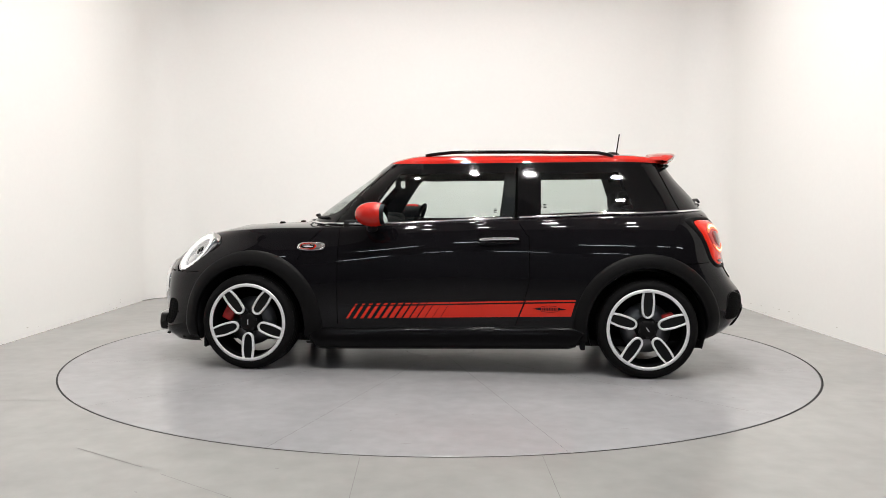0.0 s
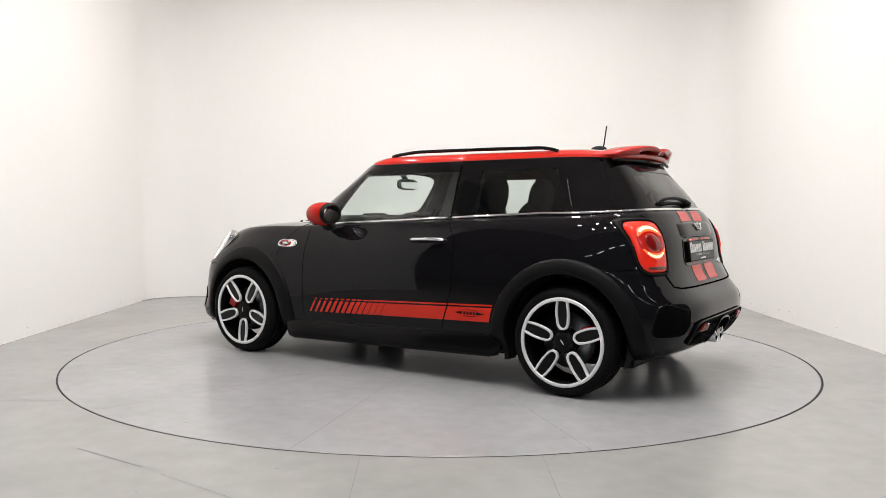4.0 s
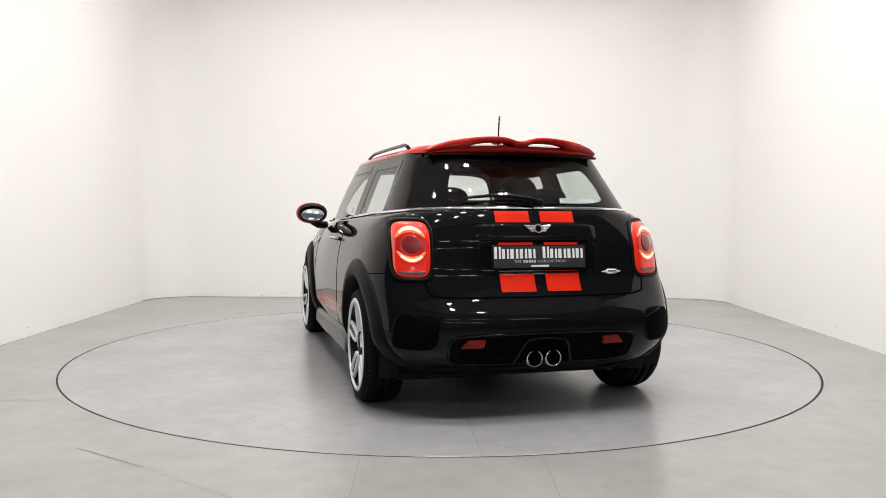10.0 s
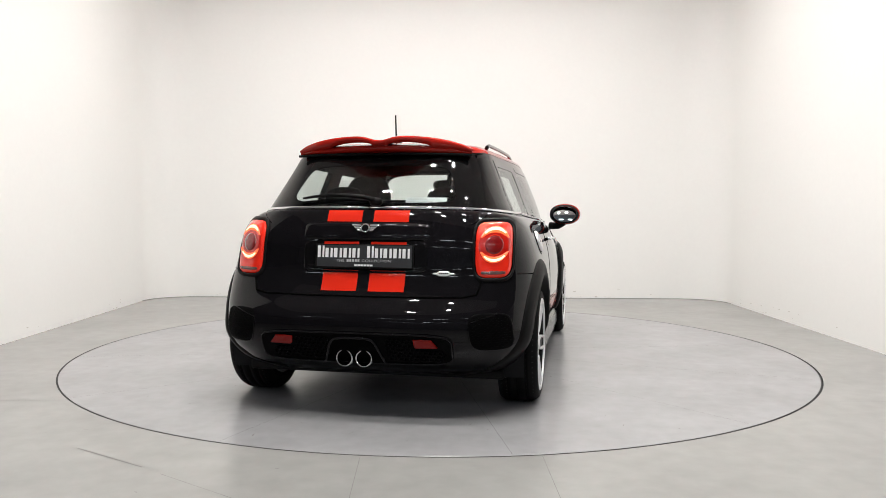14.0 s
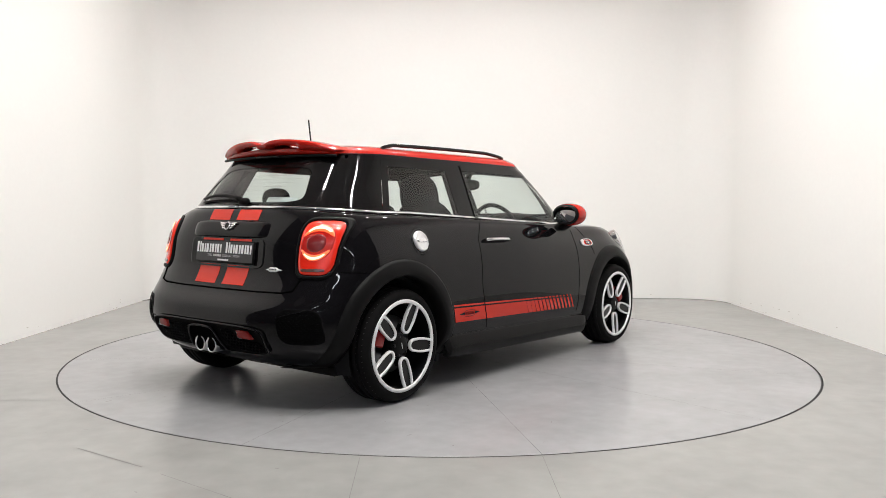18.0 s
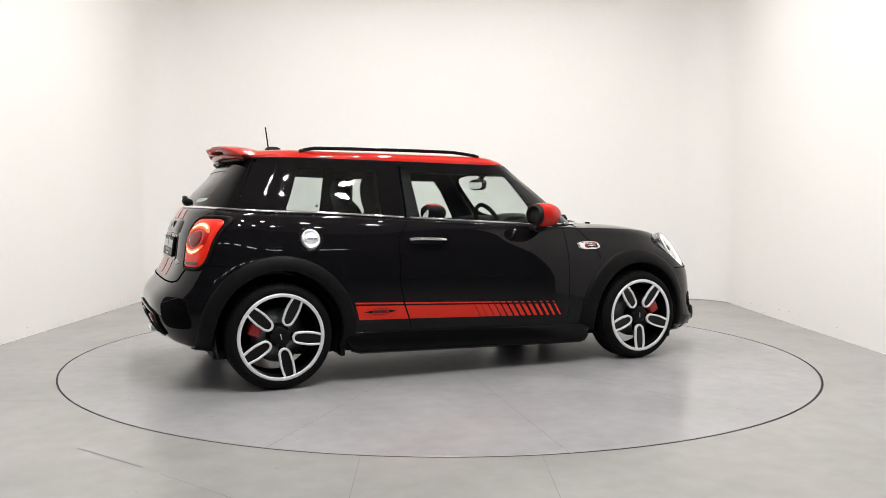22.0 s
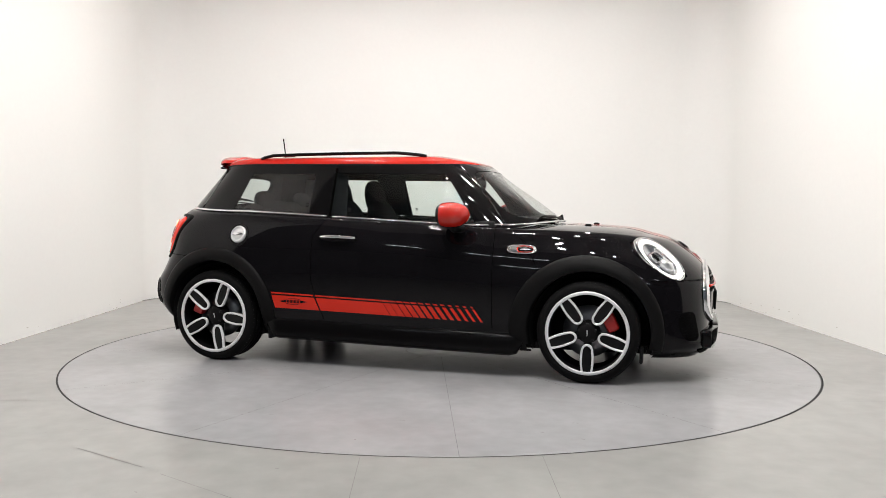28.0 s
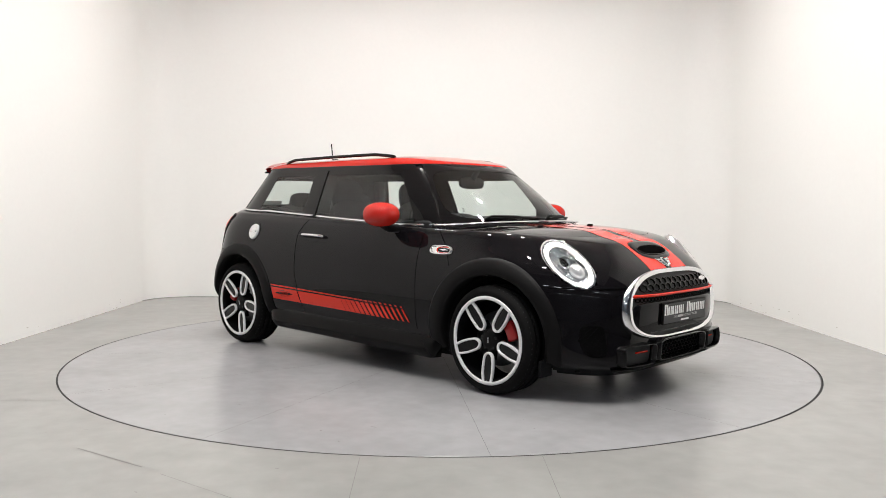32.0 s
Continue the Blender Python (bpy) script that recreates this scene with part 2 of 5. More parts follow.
def turntable():
    t = thing("turntable", "round grey painted car turntable, turning slowly", "turntable")
    n, cut = 12, radians(18.5)
    for k in range(n):
        a0, a1 = cut + 2 * math.pi * k / n, cut + 2 * math.pi * (k + 1) / n
        rows = []
        g = 0.0007
        for r in (0.245, 0.8, 1.6, 2.2, DISC - 0.013, DISC - 0.011):
            da = g / r
            z = 0 if r < DISC - 0.012 else -0.0008
            rows.append([(r * math.cos(q), r * math.sin(q), z) for q in (a0 + da + (a1 - a0 - 2 * da) * j / 14 for j in range(15))])
        part("deck_plate", grid(rows), TABLE, t, smooth=False)
    part("hub_plate", spin([(-0.03, 0.242), (0.0, 0.242), (0.0, 0.001)], 40, "z"), TABLE, t, smooth=False)
    marks(t, 104, lambda: (random.uniform(-2.4, 2.4), random.uniform(-2.4, 2.4)), lambda r: 0.4 < r < DISC - 0.1, 8)
    part("under_plate", spin([(-0.005, DISC - 0.0005), (-0.005, 0.001)], 180, "z"), GAP, t, smooth=False)
    return t


table = turntable()



# ---- the car: shape functions. x forward, y left, origin on the ground between the axles ----
BASE, HUB, TYRE = 1.2475, 0.302, 0.305
# one row a level, from the sill up: rear, front, half width (rear, middle, front), z (rear, side rear, side front, front), roundness (rear, front), start of the front curve
BODY = (
    (-1.70, 1.895, 0.70, 0.755, 0.70, 0.205, 0.188, 0.154, 0.150, 3.6, 5.0, 1.00),
    (-1.81, 1.945, 0.775, 0.785, 0.77, 0.26, 0.255, 0.225, 0.22, 3.8, 5.0, 1.00),
    (-1.89, 1.957, 0.835, 0.815, 0.815, 0.38, 0.36, 0.34, 0.36, 4.0, 3.8, 1.00),
    (-1.895, 1.967, 0.842, 0.832, 0.825, 0.50, 0.50, 0.48, 0.50, 4.0, 3.4, 1.00),
    (-1.82, 1.957, 0.840, 0.834, 0.820, 0.60, 0.64, 0.62, 0.60, 4.2, 3.2, 1.00),
    (-1.765, 1.908, 0.825, 0.822, 0.795, 0.71, 0.77, 0.74, 0.685, 4.2, 3.05, 0.95),
    (-1.742, 1.818, 0.790, 0.798, 0.755, 0.86, 0.88, 0.825, 0.765, 4.2, 3.05, 0.90),
    (-1.700, 1.705, 0.750, 0.768, 0.718, 0.97, 0.955, 0.890, 0.836, 4.0, 3.15, 0.85),
    (-1.660, 1.58, 0.690, 0.728, 0.668, 1.030, 0.995, 0.908, 0.872, 3.6, 3.2, 0.85),
    (-1.60, 1.47, 0.50, 0.52, 0.46, 1.04, 1.02, 0.927, 0.903, 3.2, 3.1, 0.85),
    (-1.60, 1.37, 0.25, 0.26, 0.23, 1.04, 1.02, 0.931, 0.910, 3.2, 2.9, 0.85),
    (-1.60, 1.30, 0.0, 0.0, 0.0, 1.04, 1.02, 0.932, 0.913, 3.2, 2.4, 0.85),
)
CABINSHELL = (
    (-1.660, 0.985, 0.685, 0.722, 0.690, 1.032, 1.003, 0.925, 0.938, 3.4, 2.5, 0.45),
    (-1.588, 0.79, 0.635, 0.680, 0.650, 1.13, 1.10, 1.07, 1.08, 3.4, 2.6, 0.33),
    (-1.492, 0.60, 0.585, 0.632, 0.608, 1.23, 1.22, 1.20, 1.21, 3.4, 2.6, 0.22),
    (-1.42, 0.455, 0.535, 0.585, 0.560, 1.325, 1.33, 1.315, 1.325, 3.4, 2.6, 0.10),
)
ROOF = (
    (-1.44, 0.455, 0.535, 0.585, 0.560, 1.320, 1.33, 1.315, 1.325, 3.4, 2.6, 0.10),
    (-1.44, 0.43, 0.515, 0.560, 0.535, 1.338, 1.357, 1.345, 1.342, 3.4, 2.6, 0.10),
    (-1.44, 0.36, 0.44, 0.48, 0.45, 1.353, 1.382, 1.375, 1.358, 3.4, 2.6, 0.10),
    (-1.44, 0.30, 0.22, 0.24, 0.22, 1.362, 1.394, 1.392, 1.372, 3.4, 2.6, 0.10),
    (-1.44, 0.28, 0.0, 0.0, 0.0, 1.364, 1.398, 1.397, 1.376, 3.4, 2.6, 0.10),
)
REAR_START = -1.05


class Shell:
    """A surface made of plan outlines, one above the other, with every number gliding from level to level."""

    def __init__(self, levels):
        self.p = np.array(levels)
        self.top = len(levels) - 1

    def at(self, v):
        v = min(max(v, 0.0), self.top)
        k = min(int(v), self.top - 1)
        f = v - k
        a, b = self.p[k], self.p[k + 1]
        ma = (b - self.p[k - 1]) / 2 if k else b - a
        mb = (self.p[k + 2] - a) / 2 if k + 2 <= self.top else b - a
        return (2 * f**3 - 3 * f**2 + 1) * a + (f**3 - 2 * f**2 + f) * ma + (-2 * f**3 + 3 * f**2) * b + (f**3 - f**2) * mb

    def z(self, x, q):
        xr, xf, _, _, _, zr, zs, ze, zf, _, _, xc = q
        if x <= REAR_START:
            f = min(1.0, (REAR_START - x) / (REAR_START - xr))
            return zs + (zr - zs) * f * f
        if x >= xc:
            f = min(1.0, (x - xc) / (xf - xc))
            return ze + (zf - ze) * f * f
        return zs + (ze - zs) * (x - REAR_START) / (xc - REAR_START)

    def width(self, x, q):
        """Half width without the rounding of the ends."""
        _, _, wr, wm, wf, *_ = q
        if x < -0.1:
            f = min(1.0, (-0.1 - x) / 1.2)
            return wm + (wr - wm) * f * f * (3 - 2 * f)
        f = min(1.0, (x + 0.1) / 1.25)
        return wm + (wf - wm) * f * f * (3 - 2 * f)

    def side(self, x, v):
        """The point at x on the left side."""
        q = self.at(v)
        xr, xf, nr, nf, xc = q[0], q[1], q[9], q[10], q[11]
        x = min(max(x, xr), xf)
        y = self.width(x, q)
        if x < REAR_START:
            y *= max(0.0, 1 - ((REAR_START - x) / (REAR_START - xr)) ** nr) ** (1 / nr)
        elif x > xc:
            y *= max(0.0, 1 - ((x - xc) / (xf - xc)) ** nf) ** (1 / nf)
        return Vector((x, y, self.z(x, q)))

    def end(self, y, v, front):
        """The point at y on the front or rear."""
        q = self.at(v)
        lo, hi = (q[11], q[1]) if front else (REAR_START, q[0])
        for _ in range(40):
            mid = (lo + hi) / 2
            if self.side(mid, v).y > y:
                lo = mid
            else:
                hi = mid
        return Vector((lo, y, self.z(lo, q)))

    def turn(self, a, v, front):
        """The point at the angle a (0 side, 1 middle) of the front or rear curve."""
        q = self.at(v)
        n = q[10] if front else q[9]
        c, e = (q[11], q[1]) if front else (REAR_START, q[0])
        x = c + (e - c) * math.sin(a * math.pi / 2) ** (2 / n)
        y = self.width(x, q) * max(0.0, math.cos(a * math.pi / 2)) ** (2 / n)
        return Vector((x, y, self.z(x, q)))

    def level(self, x, z):
        """The level at which the side has the height z at x."""
        lo, hi = 0.0, float(self.top)
        for _ in range(30):
            mid = (lo + hi) / 2
            if self.z(x, self.at(mid)) < z:
                lo = mid
            else:
                hi = mid
        return lo

    def on_side(self, x, z, out=0.0):
        v = self.level(x, z)
        p = self.side(x, v)
        n = (self.side(x + 0.01, v) - self.side(x - 0.01, v)).cross(self.side(x, min(v + 0.05, self.top)) - self.side(x, v - 0.05)).normalized()
        return p + n * (out if n.y > 0 else -out)

    def end_level(self, y, z, front):
        lo, hi = 0.0, float(self.top)
        for _ in range(26):
            mid = (lo + hi) / 2
            if self.end(y, mid, front).z < z:
                lo = mid
            else:
                hi = mid
        return lo

    def on_end(self, y, z, front, out=0.0):
        s = -1 if y < 0 else 1
        y = abs(y)
        v = self.end_level(y, z, front)
        p = self.end(y, v, front)
        a = self.end(y + 0.01, v, front) - self.end(max(0, y - 0.01), v, front)
        b = self.end(y, v + 0.05, front) - self.end(y, max(v - 0.05, 0), front)
        n = a.cross(b).normalized()
        if (n.x > 0) != front:
            n = -n
        p = p + n * out
        return Vector((p.x, s * p.y, p.z))


LOWER, UPPER, TOP = Shell(BODY), Shell(CABINSHELL), Shell(ROOF)


def spread(a, b, n):
    return [a + (b - a) * k / (n - 1) for k in range(n)]


DOOR_REAR, DOOR_FRONT = -0.50, 0.67
MIDX = spread(REAR_START, DOOR_REAR, 17) + spread(DOOR_REAR, DOOR_FRONT, 31)[1:] + [0.72, 0.77, 0.82]
NREAR, NFRONT = 34, 44


def door_edge(z):
    """How far the door's rear edge leans from the upright, by height."""
    return float(np.interp(z, (0.25, 0.32, 0.43, 0.57, 0.85, 0.92, 0.98), (0.06, 0.05, 0.01, -0.03, -0.03, 0.02, 0.06)))


def outline(shell, v, lean=False):
    """The left half of one level, from the rear's middle to the front's."""
    pts = [shell.turn(1 - k / NREAR, v, False) for k in range(NREAR)]
    xc = shell.at(v)[11]
    for x in MIDX:
        if x > xc - 0.01:
            continue
        if lean:
            x += door_edge(shell.side(x, v).z) * math.exp(-((x - DOOR_REAR) / 0.2) ** 2)
        pts.append(shell.side(x, v))
    if xc > MIDX[-1]:
        pts += [shell.side(x, v) for x in spread(MIDX[-1], xc, 8)[1:-1]]
    pts += [shell.turn(k / NFRONT, v, True) for k in range(0, NFRONT + 1)]
    return pts


ARCH = 0.385


def in_arch(c, r=ARCH):
    return abs(c.y) > 0.45 and min(math.hypot(c.x - BASE, c.z - HUB), math.hypot(c.x + BASE, c.z - HUB)) < r


car = thing("car", "glossy black three-door hatchback with red roof and red stripes", "car")


def outwards(bm):
    bmesh.ops.recalc_face_normals(bm, faces=bm.faces)
    if sum((f.calc_center_median() - Vector((0, 0, 0.6))).dot(f.normal) for f in bm.faces) < 0:
        bmesh.ops.reverse_faces(bm, faces=bm.faces)
    return bm


DOOR0 = NREAR + 16
DOOR1 = DOOR0 + 30
GATE = 15          # columns of the tailgate, from the middle of the rear
LEVELS = spread(0, 8, 65)
NETROWS = [outline(LOWER, v, True) for v in LEVELS]


LAMP_N = Vector((0.545, 0.700, 0.455)).normalized()
LAMP_UP = (Vector((-0.291, 0.072, 0.247)) - LAMP_N * LAMP_N.dot(Vector((-0.291, 0.072, 0.247)))).normalized()
LAMP_C = Vector((1.647, 0.641, 0.731))
LAMP_W, LAMP_H = 0.093, 0.188


def in_lamp(c):
    d = Vector((c.x, abs(c.y), c.z)) - LAMP_C
    a, b = d.dot(LAMP_UP.cross(LAMP_N)) / LAMP_W, d.dot(LAMP_UP) / LAMP_H
    return a * a + b * b < 0.99 and abs(d.dot(LAMP_N)) < 0.12


def panel_of(row, col, c):
    if in_arch(c) or in_lamp(c):
        return None
    v = LEVELS[row]
    if DOOR0 <= col < DOOR1 and v >= 1.5:
        return "door"
    if v < 1.5 and -0.95 < c.x < 0.95:
        return "sill"
    if v < 4.1 and c.x < -1.2:
        return "rear_bumper"
    if v < 4.1 and c.x > 1.2:
        return "front_bumper"
    if v >= 4.1 and col < GATE:
        return "tailgate"
    return "front_wing" if c.x > 0.3 else "rear_quarter"


def net_panel(name):
    bm = bmesh.new()
    made = {}
    for i in range(len(NETROWS) - 1):
        for j in range(len(NETROWS[0]) - 1):
            quad = ((i, j), (i, j + 1), (i + 1, j + 1), (i + 1, j))
            c = sum((NETROWS[a][b] for a, b in quad), Vector()) / 4
            if panel_of(i, j, c) != name:
                continue
            vs = []
            for q in quad:
                if q not in made:
                    made[q] = bm.verts.new(NETROWS[q[0]][q[1]])
                vs.append(made[q])
            bm.faces.new(vs)
    bmesh.ops.remove_doubles(bm, verts=bm.verts, dist=2e-5)
    return bm


def car_body():
    for name, label in (("rear_bumper", "glossy black rear bumper"),
                        ("front_bumper", "glossy black front bumper"), ("tailgate", "glossy black tailgate")):
        part(name, outwards(both(net_panel(name))), PAINT, car, label)
    for name, label in (("door", "glossy black door"), ("sill", "glossy black side skirt"), ("front_wing", "glossy black front wing"), ("rear_quarter", "glossy black rear quarter panel")):
        for s in (1, -1):
            bm = outwards(net_panel(name))
            part(name, bm if s > 0 else mirrored(bm), PAINT, car, label)
    # bonnet from the windscreen forward
    rows = []
    for v in spread(8.02, 11, 25):
        q = LOWER.at(v)
        pts = [LOWER.side(x, v) for x in spread(0.70, q[11], 6)[:-1]]
        pts += [LOWER.turn(k / 40, v, True) for k in range(0, 41)]
        rows.append(pts)
    bm = grid(rows)
    bmesh.ops.remove_doubles(bm, verts=bm.verts, dist=2e-5)
    bmesh.ops.delete(bm, geom=[f for f in bm.faces if in_lamp(f.calc_center_median())], context="FACES")
    both(bm)
    part("bonnet", outwards(bm), PAINT, car, "glossy black bonnet")
    part("floor_pan", box(-1.6, 1.75, -0.68, 0.68, 0.17, 0.22, 0.01), TRIM, car)


def mirrored(bm):
    for v in bm.verts:
        v.co.y = -v.co.y
    bmesh.ops.reverse_faces(bm, faces=bm.faces)
    return bm


car_body()


def patch(shell, v0, v1, lo, hi, nv=14, nu=18):
    """A piece of the side between two lines x(v)."""
    rows = []
    for v in spread(v0, v1, nv):
        f = (v - v0) / (v1 - v0)
        rows.append([shell.side(x, v) for x in spread(lo(f), hi(f), nu)])
    return grid(rows)


def mix(a, b):
    return lambda f: a + (b - a) * f


def cabin():
    # pillars and glass on each side
    def apillar(f): return 0.722 - 0.33 * f
    for s in (1, -1):
        def put(name, bm, mat, label="", thick=0.006):
            if thick:
                solid(bm, thick)
            if s < 0:
                mirrored(bm)
            bmesh.ops.recalc_face_normals(bm, faces=bm.faces)
            return part(name, bm, mat, car, label)
        put("door_window", patch(UPPER, 0.0, 2.75, mix(-0.44, -0.44), lambda f: 0.535 - 0.275 * f**1.2), GLASS, "clear side glass", 0)
        put("quarter_window", patch(UPPER, 0.0, 2.75, lambda f: -1.24 + 0.12 * f, mix(-0.455, -0.455)), TINTED, "tinted rear side glass", 0)
        put("centre_pillar", patch(UPPER, 0.0, 2.75, mix(-0.455, -0.455), mix(-0.44, -0.44), nu=3), SEAMBLACK, "", 0)
        put("front_pillar", patch(UPPER, 0.0, 2.75, lambda f: 0.535 - 0.275 * f**1.2, apillar), GLOSS, "gloss black windscreen pillar", 0)
        put("rear_pillar", patch(UPPER, 0.0, 2.75, lambda f: -1.462 + 0.1283 * f, lambda f: -1.24 + 0.12 * f), GLOSS, "gloss black rear pillar", 0)
        put("cant_rail", patch(UPPER, 2.75, 3.0, mix(-1.32, -1.30), mix(0.36, 0.33), 4, 30), GLOSS, "", 0)
    # windscreen and rear glass
    for front, name, mat, edge in ((True, "windscreen", GLASS, lambda f: UPPER.side(0.72 - 0.36 * f, 3 * f).y), (False, "rear_window", TINTED, lambda f: UPPER.side(-1.46 + 0.14 * f, 3 * f).y)):
        rows = []
        for v in spread(0.0, 3.0, 22):
            w = edge(v / 3)
            rows.append([UPPER.end(abs(y), v, front) * 1.0 if y >= 0 else Vector((1, -1, 1)) * UPPER.end(-y, v, front) for y in spread(-w, w, 31)])
        bm = grid(rows)
        bmesh.ops.recalc_face_normals(bm, faces=bm.faces)
        part(name, bm, mat, car, "sloping windscreen" if front else "tinted rear window with heating wires")
    # roof
    rows = [outline(TOP, v) for v in spread(0.12, 4, 28)]
    bm = grid(rows)
    bmesh.ops.remove_doubles(bm, verts=bm.verts, dist=2e-5)
    both(bm)
    outwards(bm)
    part("roof", bm, RED, car, "glossy red roof")
    rows = [outline(TOP, v) for v in (0.0, 0.06, 0.12)]
    bm = both(grid(rows))
    solid(bm, 0.012)
    part("roof_drip", bm, TRIM, car)


cabin()


def wheel(x, s, turn):
    y = 0.842 * s
    w = part("wheel", spin([(-0.21, 0.215), (-0.20, 0.232), (-0.05, 0.222), (-0.012, 0.228), (-0.004, 0.232)], 64), RIMBLACK, car, "black five-spoke alloy wheel with bright edges")
    w.matrix_basis = Matrix.Translation((x, y, HUB)) @ (Matrix.Rotation(math.pi, 4, "Z") if s < 0 else Matrix.Identity(4)) @ Matrix.Rotation(radians(turn), 4, "Y")
    # outer face looks along +y in the wheel's own space
    part("tyre", spin([(-0.205, 0.236), (-0.212, 0.262), (-0.205, 0.292), (-0.18, TYRE), (-0.160, TYRE), (-0.159, TYRE - 0.007), (-0.151, TYRE - 0.007), (-0.150, TYRE), (-0.115, TYRE), (-0.114, TYRE - 0.007), (-0.104, TYRE - 0.007), (-0.103, TYRE), (-0.068, TYRE), (-0.067, TYRE - 0.007), (-0.059, TYRE - 0.007), (-0.058, TYRE), (-0.045, TYRE - 0.001), (-0.025, 0.297), (-0.006, 0.283), (0.0, 0.265), (-0.004, 0.248), (-0.012, 0.236)], 72), RUBBER, w, "black low-profile tyre")
    cuts = bmesh.new()
    for k in range(64):
        q = 2 * math.pi * k / 64
        for y0, y1, r0, r1 in ((-0.060, -0.022, TYRE + 0.0006, 0.2965), (-0.190, -0.158, TYRE - 0.002, TYRE + 0.0006)):
            e0, e1 = 0.0022 / TYRE, (0.0022 + 0.016) / TYRE
            cuts.faces.new([cuts.verts.new((r * math.cos(q + e), y_, r * math.sin(q + e))) for y_, r, e in ((y0, r0, -e0), (y0, r0, e0), (y1, r1, e1), (y1, r1, e1 - 2 * e0))])
    tagged(part("tread_cuts", cuts, GAP, w, smooth=False), kind="stuff")
    part("rim_edge", spin([(-0.010, 0.2285), (-0.001, 0.2275), (0.001, 0.230), (0.001, 0.243), (-0.003, 0.248), (-0.012, 0.248)], 72), SILVER, w, "bright machined rim edge")
    part("brake_disc", spin([(-0.125, 0.06), (-0.125, 0.155), (-0.105, 0.155), (-0.105, 0.06)], 48), STEEL, w)
    part("hub", spin([(-0.10, 0.07), (-0.035, 0.062), (-0.022, 0.05), (-0.018, 0.030), (-0.016, 0.001)], 32), TRIM, w)
    part("hub_badge", box(-0.0022, 0.0022, -0.016, -0.0135, -0.016, 0.016, 0.001), SILVER, w)
    for k in range(5):
        q = radians(72 * k)
        # closed spoke with a loop of bright metal on it
        n = 24
        legs = [(0.026, -0.238), (0.0305, -0.21), (0.034, -0.18), (0.0345, -0.15), (0.0325, -0.125)]
        # the tip points at the hub
        line = legs + [(0.0305 * math.cos(math.pi * j / n), -0.110 + 0.038 * math.sin(math.pi * j / n)) for j in range(n + 1)] + [(-a, b) for a, b in legs[::-1]]
        m = Matrix.Rotation(q, 4, "Y")
        dish = lambda r: -0.006 - 0.014 * max(0.0, (0.236 - r) / 0.16)
        bm = bmesh.new()
        wide = 0.0062
        rows = []
        for j, (a, b) in enumerate(line):
            p0 = Vector(line[max(0, j - 1)])
            p1 = Vector(line[min(len(line) - 1, j + 1)])
            d = (p1 - p0).normalized()
            nrm = Vector((-d.y, d.x))
            yy = dish(abs(b))
            rows.append([(a + nrm.x * e, yy + h, b + nrm.y * e) for e, h in ((-wide, -0.012), (-wide, 0.003), (-wide * 0.6, 0.005), (wide * 0.6, 0.005), (wide, 0.003), (wide, -0.012))])
        grid(rows, False, bm)
        bmesh.ops.recalc_face_normals(bm, faces=bm.faces)
        lp = part("spoke_edge", bm, SILVER, w, "bright machined loop")
        lp.matrix_basis = m
        bm = bmesh.new()
        face = [bm.verts.new((a, dish(abs(b)) - 0.006, b)) for a, b in line]
        bm.faces.new(face)
        hub = [bm.verts.new(p) for p in ((0.020, -0.050, -0.112), (0.026, -0.055, -0.03), (-0.026, -0.055, -0.03), (-0.020, -0.050, -0.112))]
        bm.faces.new(hub)
        solid(bm, 0.02)
        sp = part("spoke", bm, RIMBLACK, w, smooth=False)
        sp.matrix_basis = m
        part("bolt", spin([(-0.03, 0.009), (-0.022, 0.009), (-0.02, 0.006), (-0.02, 0.0005)], 6), RIMBLACK, w, smooth=False).matrix_basis = Matrix.Rotation(q + radians(36), 4, "Y") @ Matrix.Translation((0, 0, -0.05))
    # caliper stays with the car
    bm = box(-0.035, 0.035, -0.13, -0.045, *((-0.055, 0.055) if x > 0 else (-0.045, 0.045)), 0.012, 2)
    c = part("caliper", bm, CALIPER, car, "red brake caliper")
    a = radians(25 if x > 0 else 160)
    c.matrix_basis = Matrix.Translation((x + 0.145 * math.cos(a), 0.842 * s if s > 0 else -0.672, HUB + 0.145 * math.sin(a))) @ Matrix.Rotation(-a, 4, "Y")
    return w


def wheels():
    wheel(BASE, 1, 0)
    wheel(-BASE, 1, 36)
    wheel(BASE, -1, 0)
    wheel(-BASE, -1, 12)


wheels()


def arches():
    for x in (BASE, -BASE):
        for s in (1, -1):
            rows = []
            for k in range(61):
                a = radians(-14 + 208 * k / 60)
                row = []
                for r, out, tuck in ((0.360, 0.0, 0.09), (0.361, 0.014, 0.0), (0.368, 0.021, 0.0), (0.40, 0.020, 0.0), (0.432, 0.015, 0.0), (0.446, 0.007, 0.0), (0.448, -0.01, 0.0)):
                    if x > 0:
                        r = 0.360 + (r - 0.36) / 0.088 * (0.097 - 0.018 * math.cos(a))
                    px, pz = x + r * math.cos(a), HUB + (r + (0.012 if x < 0 else 0.0)) * math.sin(a)
                    p = LOWER.on_side(px, max(pz, 0.19), 0.0)
                    row.append((px, s * (p.y + out - tuck), max(pz, 0.19)))
                rows.append(row)
            bm = grid(rows)
            bmesh.ops.recalc_face_normals(bm, faces=bm.faces)
            part("arch_trim", bm, TRIM, car, "matt black plastic wheel-arch trim")
            # liner
            rows = []
            for k in range(25):
                a = radians(-20 + 220 * k / 24)
                rows.append([(x + r * math.cos(a), s * yy, HUB + r * math.sin(a)) for r, yy in ((0.352, 0.78), (0.358, 0.55), (0.34, 0.53), (0.10, 0.53))])
            part("arch_liner", grid(rows), CABIN, car)


arches()


